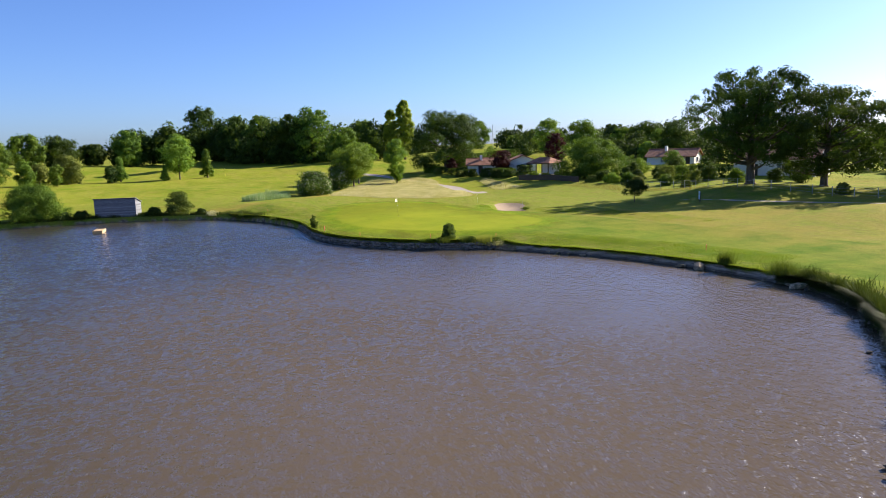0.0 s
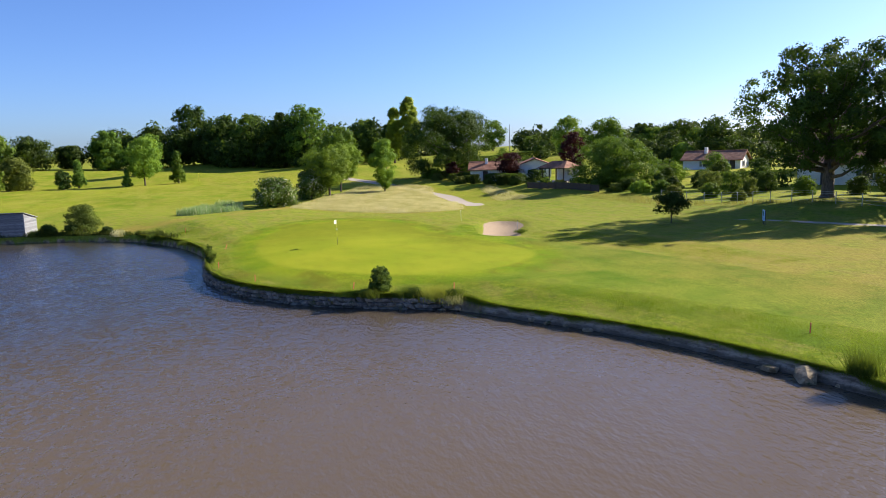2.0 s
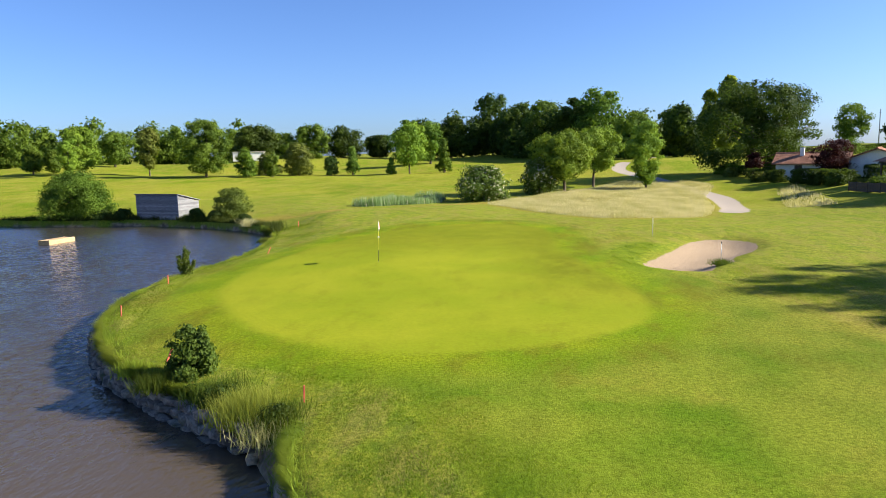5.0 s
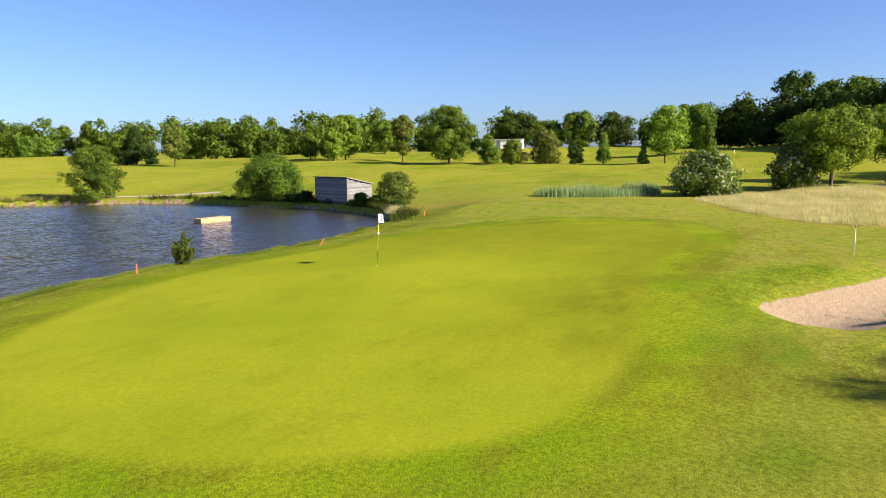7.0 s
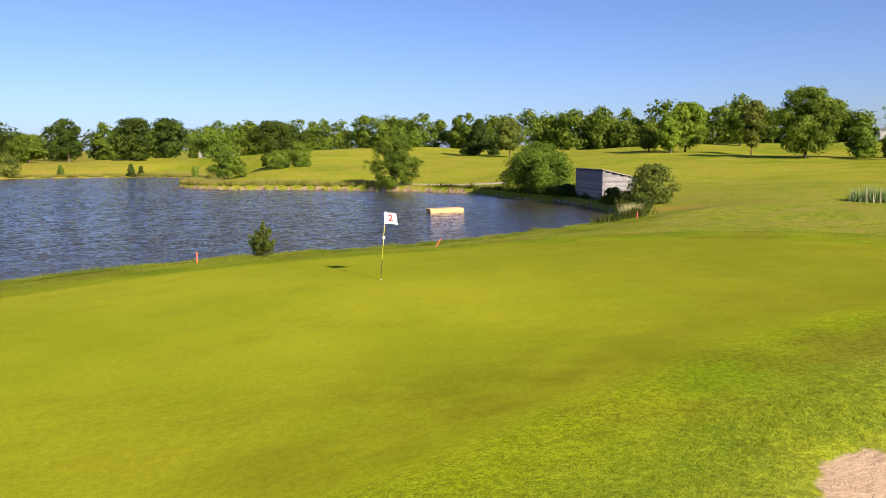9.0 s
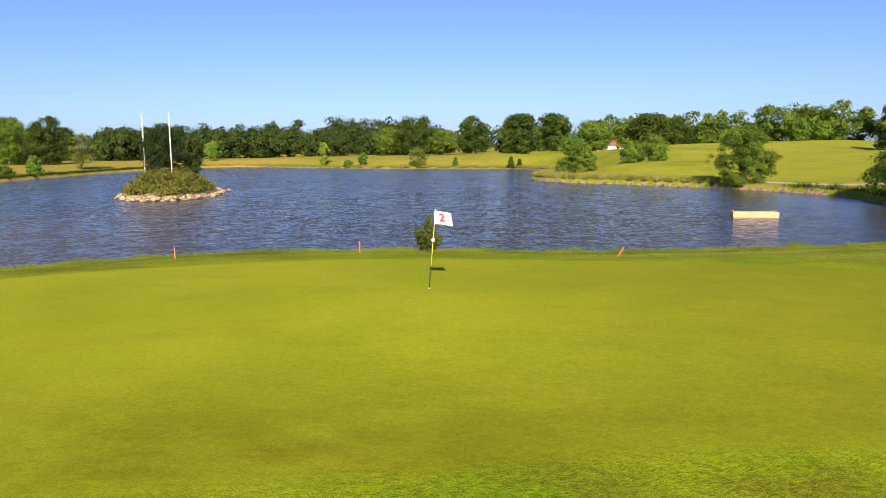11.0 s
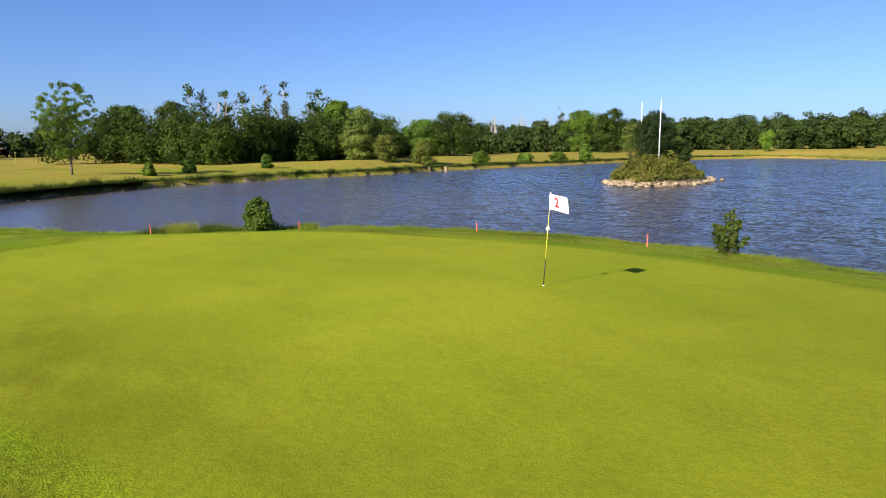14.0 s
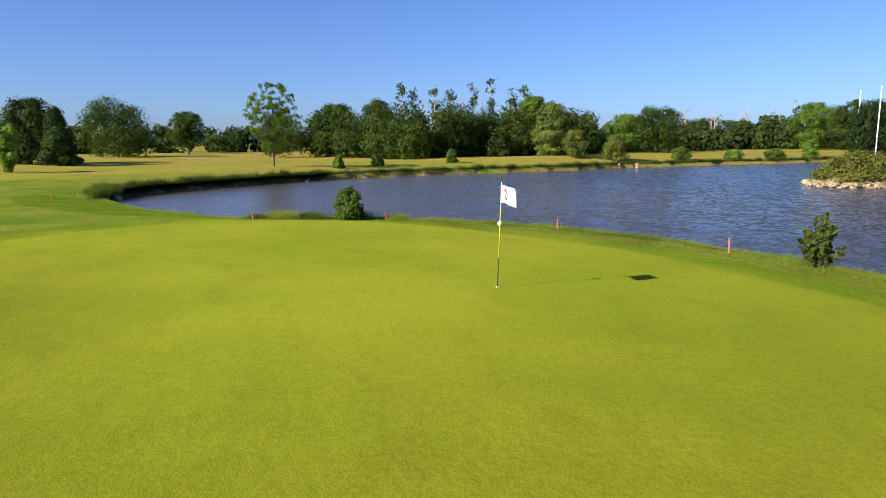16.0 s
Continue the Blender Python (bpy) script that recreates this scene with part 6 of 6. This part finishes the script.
GRASS_LIME = foliage("blades_lime", (0.070, 0.13, 0.006), (0.20, 0.27, 0.014), 0.4)
GRASS_DARK = foliage("blades_dark_weed", (0.018, 0.034, 0.006), (0.075, 0.10, 0.014), 0.3)
GRASS_WEED = foliage("blades_weed", (0.035, 0.065, 0.008), (0.13, 0.17, 0.02), 0.35)
near_edge = smooth_loop(SHORE_GREEN[3:], 1.0, False)
west_edge = smooth_loop([SHORE_GREEN[-2], SHORE_GREEN[-1]] + SHORE_WEST, 2.0, False)
north_edge = smooth_loop([SHORE_WEST[-1]] + SHORE_NORTH[:-5], 2.0, False)
bay_edge = smooth_loop(SHORE_NORTH[-5:] + SHORE_GREEN[:5], 2.0, False)
edge_blades("bay_grass", bay_edge, 1.8, 0.7, 520, 0.5, 0.03, GRASS_DARK, 806, "rank dark green weeds round the bay")
hanging_grass("lip_grass", smooth_loop(SHORE_GREEN[3:15], 1.0, False), 1000, 0.32, "grass hanging over the lip of the stone edge", 800)
hanging_grass("earth_lip_grass", smooth_loop(SHORE_GREEN[14:], 1.0, False), 1700, 0.30, "short grass on the lip of the earth bank", 807, None, 0.010)
edge_blades("bank_grass", near_edge, 1.1, 0.45, 1200, 0.115, 0.009, GRASS_EDGE, 801, "ragged grass along the edge of the green", (0, 0))
field_blades("green_edge_rough", [(22, 14.4), (15, 11.8), (8, 10.1), (0, 10.2), (-6, 10.0), (-11, 8.5), (-14.6, 6.4), (-13.6, 5.8), (-8, 8.0), (0, 8.9), (8, 8.4), (16, 8.6), (22, 10.5)], 380, 0.085, 0.011, GRASS_LIME, 839, "ragged uncut grass between the green and the water", 0.5)
edge_blades("bank_tussocks", smooth_loop(SHORE_GREEN[13:], 1.0, False), 0.7, 0.3, 500, 0.2, 0.013, GRASS_EDGE, 802, "long grass hanging over the earth bank", (0, 0))
edge_blades("west_bank_grass", west_edge, 2.2, 0.8, 900, 0.5, 0.03, GRASS_DARK, 803, "tall rank grass along the west bank")
edge_blades("north_bank_grass", north_edge, 5.0, 1.5, 300, 0.6, 0.045, GRASS_TAN, 804, "dry pale grass along the north bank")
edge_blades("north_bank_green_grass", north_edge, 3.0, 1.0, 120, 0.5, 0.05, GRASS_EDGE, 805, "green grass along the north bank")
edge_blades("west_bank_reeds", smooth_loop(SHORE_GREEN[-2:] + SHORE_WEST[:5], 1.0, False), 1.6, 0.5, 1100, 0.7, 0.018, GRASS_DARK, 808, "dark rank weeds over the west bank")
hanging_grass("west_lip_weeds", smooth_loop(SHORE_GREEN[-2:] + SHORE_WEST[:5], 1.0, False), 900, 0.7, "dark weeds hanging down the west bank", 809, GRASS_DARK, 0.02)
bank_rocks("west_bank_rocks", west_edge, 0.4, 0.24, -1.33, "broken dark stones lining the west bank", 811, 0.5, DARK_ROCK)
bank_rocks("north_bank_earth_clods", north_edge, 0.55, 0.26, -1.36, "bare stones and clods at the waterline", 812, 0.5, DARK_ROCK)
bank_rocks("near_bank_rocks", smooth_loop(SHORE_GREEN[14:], 1.0, False), 1.1, 0.35, -1.32, "stones at the foot of the earth bank", 813, 0.2)
bank_rocks("island_rocks", np.concatenate([ISLE, ISLE[:1]]), 0.17, 0.52, -1.22, "pale rocks ringing the island", 814, 0.3)


def bank_face(name, line, label):
    """Bare earth face between the turf's lip and the water: uneven, undercut below the grass."""
    rows = []
    for x, y, a in along(line, 0.22):
        back = float(bank_set_back(np.array([x]), np.array([y]))[0])
        sx, sy = math.sin(a), -math.cos(a)
        lip = ground_z(x - sx * (back + 0.05), y - sy * (back + 0.05))
        row = []
        for k in range(7):
            f = k / 6
            wob = 0.22 * noise.noise(Vector((x * 0.9, y * 0.9, f * 2.0))) + 0.09 * noise.noise(Vector((x * 4, y * 4, f * 5.0)))
            out = -back + 0.05 + 0.42 * f + 0.12 * math.sin(f * 3.1) + wob * (0.3 + f)
            row.append((x + sx * out, y + sy * out, lip - 0.03 + (-1.75 - lip) * f + 0.06 * noise.noise(Vector((x * 2.2, y * 2.2, 9.0))) * (1 - f)))
        rows.append(row)
    verts = [p for row in rows for p in row]
    faces = [(i * 7 + k, i * 7 + k + 1, i * 7 + k + 8, i * 7 + k + 7) for i in range(len(rows) - 1) for k in range(6)]
    return tagged(new(name, mesh_of(name, verts, faces, SOIL, True)), label, "bank", kind="structure")


def soil_material():
    m = Nodes("bank_soil")
    layer = m.noise(1.6, 6, 0.65, m.stretch(0.6, 0.6, 5.0))
    clod = m.noise(7.0, 5, 0.65)
    col = m.mix(m.span(layer, 0.35, 0.65), (0.17, 0.135, 0.10), (0.40, 0.335, 0.26))
    col = m.mix(m.math("MULTIPLY", m.span(clod, 0.5, 0.66), 0.6), col, (0.10, 0.078, 0.055))
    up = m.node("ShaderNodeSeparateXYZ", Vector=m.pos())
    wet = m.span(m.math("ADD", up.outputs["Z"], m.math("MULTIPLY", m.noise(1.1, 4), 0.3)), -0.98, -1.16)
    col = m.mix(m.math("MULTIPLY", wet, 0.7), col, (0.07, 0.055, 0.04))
    return m.done(m.surface(col, 0.95, 0, 0.1, m.bump(clod, 1.0, 0.09)))


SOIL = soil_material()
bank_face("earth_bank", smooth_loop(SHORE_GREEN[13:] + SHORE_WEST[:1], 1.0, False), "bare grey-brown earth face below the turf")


def boulder(x, y, s, seed):
    me = stone_mesh(seed, 1.5 * s, 0.9 * s, 0.7 * s)
    me.materials[0] = ROCK
    ob = new("boulder", me)
    ob.matrix_world = pose(x, y, WATER_Z + 0.22 * s, 5, 4, seed * 40 % 180)
    tagged(ob, "grey boulder half in the water", "rock", "boulders on the bank")


boulder(-39.1, -10.2, 0.9, 701)
boulder(-37.8, -9.7, 0.5, 702)
boulder(-47.5, -10.6, 0.7, 703)
boulder(-36.2, 67.0, 1.0, 704)
boulder(-35.0, 67.4, 0.6, 705)


GRASS_RUSH = foliage("blades_rush", (0.10, 0.13, 0.014), (0.30, 0.31, 0.05), 0.4)


# rushes and tufts on the stone edge
def tussock(x, y, r, h, n, material, seed, label, z=-0.8):
    rng = np.random.default_rng(seed)
    q = rng.normal(size=(n, 2)) * r * 0.45
    me = blades("rush_tussock", np.concatenate([q, np.zeros((n, 1))], 1), np.full(n, h), 0.013, material, rng, 0.33)
    ob = new("rush_tussock", me)
    ob.matrix_world = pose(x, y, z)
    tagged(ob, label, "rushes", "rush tussocks")


tussock(-20.6, -1.5, 0.8, 0.68, 2600, GRASS_RUSH, 821, "yellow-green rush tussock on the bank", -0.92)
tussock(-19.6, -0.3, 0.8, 0.6, 1200, GRASS_WEED, 822, "green rush tussock on the bank", -0.85)
tussock(-21.5, -2.5, 0.8, 0.45, 700, GRASS_STRAW, 823, "dry straw-coloured tussock on the bank", -1.05)
tussock(-21.0, -2.6, 0.8, 0.6, 1600, GRASS_WEED, 831, "dark green tussock beside the rushes", -1.0)
for i, (x, y, h, w) in enumerate(((-19.9, -0.5, 0.75, 1.5), (-20.9, -2.4, 0.7, 1.4), (-19.3, 0.5, 0.55, 1.1))):
    tree("bank_weeds", x, y, h, w, "hedge", "bush", 0.0, 700, 0.11, 40, w * 0.14, 500 + i, "low dark weedy shrub over the stone edge", "shrub", "weeds over the stone edge", twigs=4, z=-0.95)
tussock(-19.0, 1.9, 0.6, 0.5, 900, GRASS_WEED, 832, "dark grass clump at the top of the wall", -0.75)
tussock(-17.9, 3.3, 0.5, 0.4, 700, GRASS_EDGE, 833, "green grass clump at the top of the wall", -0.7)
tussock(-40.8, -11.2, 0.6, 0.9, 700, GRASS_WEED, 824, "green tussock beside a boulder")
tussock(-45.5, -11.4, 0.9, 0.8, 1000, GRASS_WEED, 825, "wide green tussock on the earth bank")
tussock(1.9, -18.3, 0.55, 0.3, 700, GRASS_WEED, 834, "dark tuft on the lip of the sand", ground_z(1.9, -18.3) - 0.02)
tussock(14, 12.4, 0.5, 0.4, 500, GRASS_WEED, 826, "rush tussock in the bay")
tussock(26.6, 19.2, 0.7, 0.7, 700, GRASS_STRAW, 827, "dry tussock by the bay")
tussock(22, 15.6, 0.6, 0.5, 600, GRASS_WEED, 828, "rush tussock in the bay")
tussock(31.3, 26.9, 0.9, 0.9, 1000, GRASS_WEED, 829, "dark weeds below the shed")
tussock(32.0, 28.4, 0.6, 0.7, 900, GRASS_WEED, 830, "dark weeds below the shed")




field_blades("meadow_grass", MEADOW, 135, 0.44, 0.016, GRASS_STRAW, 831, "tall pale meadow grass left uncut", 0.42)
field_blades("meadow_grass_strip", [(40, -34), (48, -35.5), (60, -38.5), (62, -41.5), (48, -40), (38, -37.5)], 34, 0.6, 0.03, GRASS_STRAW, 832, "strip of tall dry grass by the path")
field_blades("rough_grass_strip", [(30, -41), (10, -43), (-6, -46.3), (-6, -49.5), (10, -47.5), (30, -46)], 26, 0.42, 0.022, GRASS_TAN, 833, "tall dry grass below the garden fence")
field_blades("reed_bed", [(41, 12.6), (42.4, 10), (47.6, 4.2), (54, 4.0), (56, 5.6), (52, 9), (47, 11.6), (43, 13.4)], 170, 1.05, 0.03, REED_MAT, 834, "dense grey-green reed bed in a ditch", 0.12)
field_blades("rough_turf", [(-16.8, 4.2), (-18.8, 2), (-21.5, -1.9), (-24.5, -4.4), (-27.5, -6.2), (-32, -8.7), (-37, -10.4), (-43, -11.6), (-43, -16.5), (-36, -15.5), (-30, -13), (-25, -10.5), (-21.5, -7.8), (-18.8, -4), (-17.6, 0), (-15.5, 3)], 620, 0.085, 0.010, GRASS_LIME, 835, "tufted rough turf above the earth bank", 0.6)
field_blades("cape_grass", [(4, 99), (3.6, 94.5), (6, 88), (15, 79), (26, 68), (27, 71), (18, 80), (10, 89), (9, 98)], 60, 0.7, 0.04, GRASS_TAN, 836, "tall dry grass on the cape")
field_blades("south_rough", [(-3, -16.4), (-7, -17.8), (-11, -19.2), (-16, -20.2), (-24, -22), (-24, -27), (-12, -26), (0, -23.5), (1.5, -20)], 330, 0.075, 0.011, GRASS_LIME, 837, "tufted rough turf beyond the mown apron", 0.6)
field_blades("bunker_lip_grass", [(-2.2, -14.4), (-0.6, -13.2), (2.6, -12.4), (6.4, -13.2), (9.6, -15.2), (8.0, -15.9), (4.2, -14.6), (1.4, -14.0), (-0.8, -15.4)], 600, 0.07, 0.010, GRASS_LIME, 838, "lush uncut grass on the slope above the sand", 0.5)

retaining_wall()
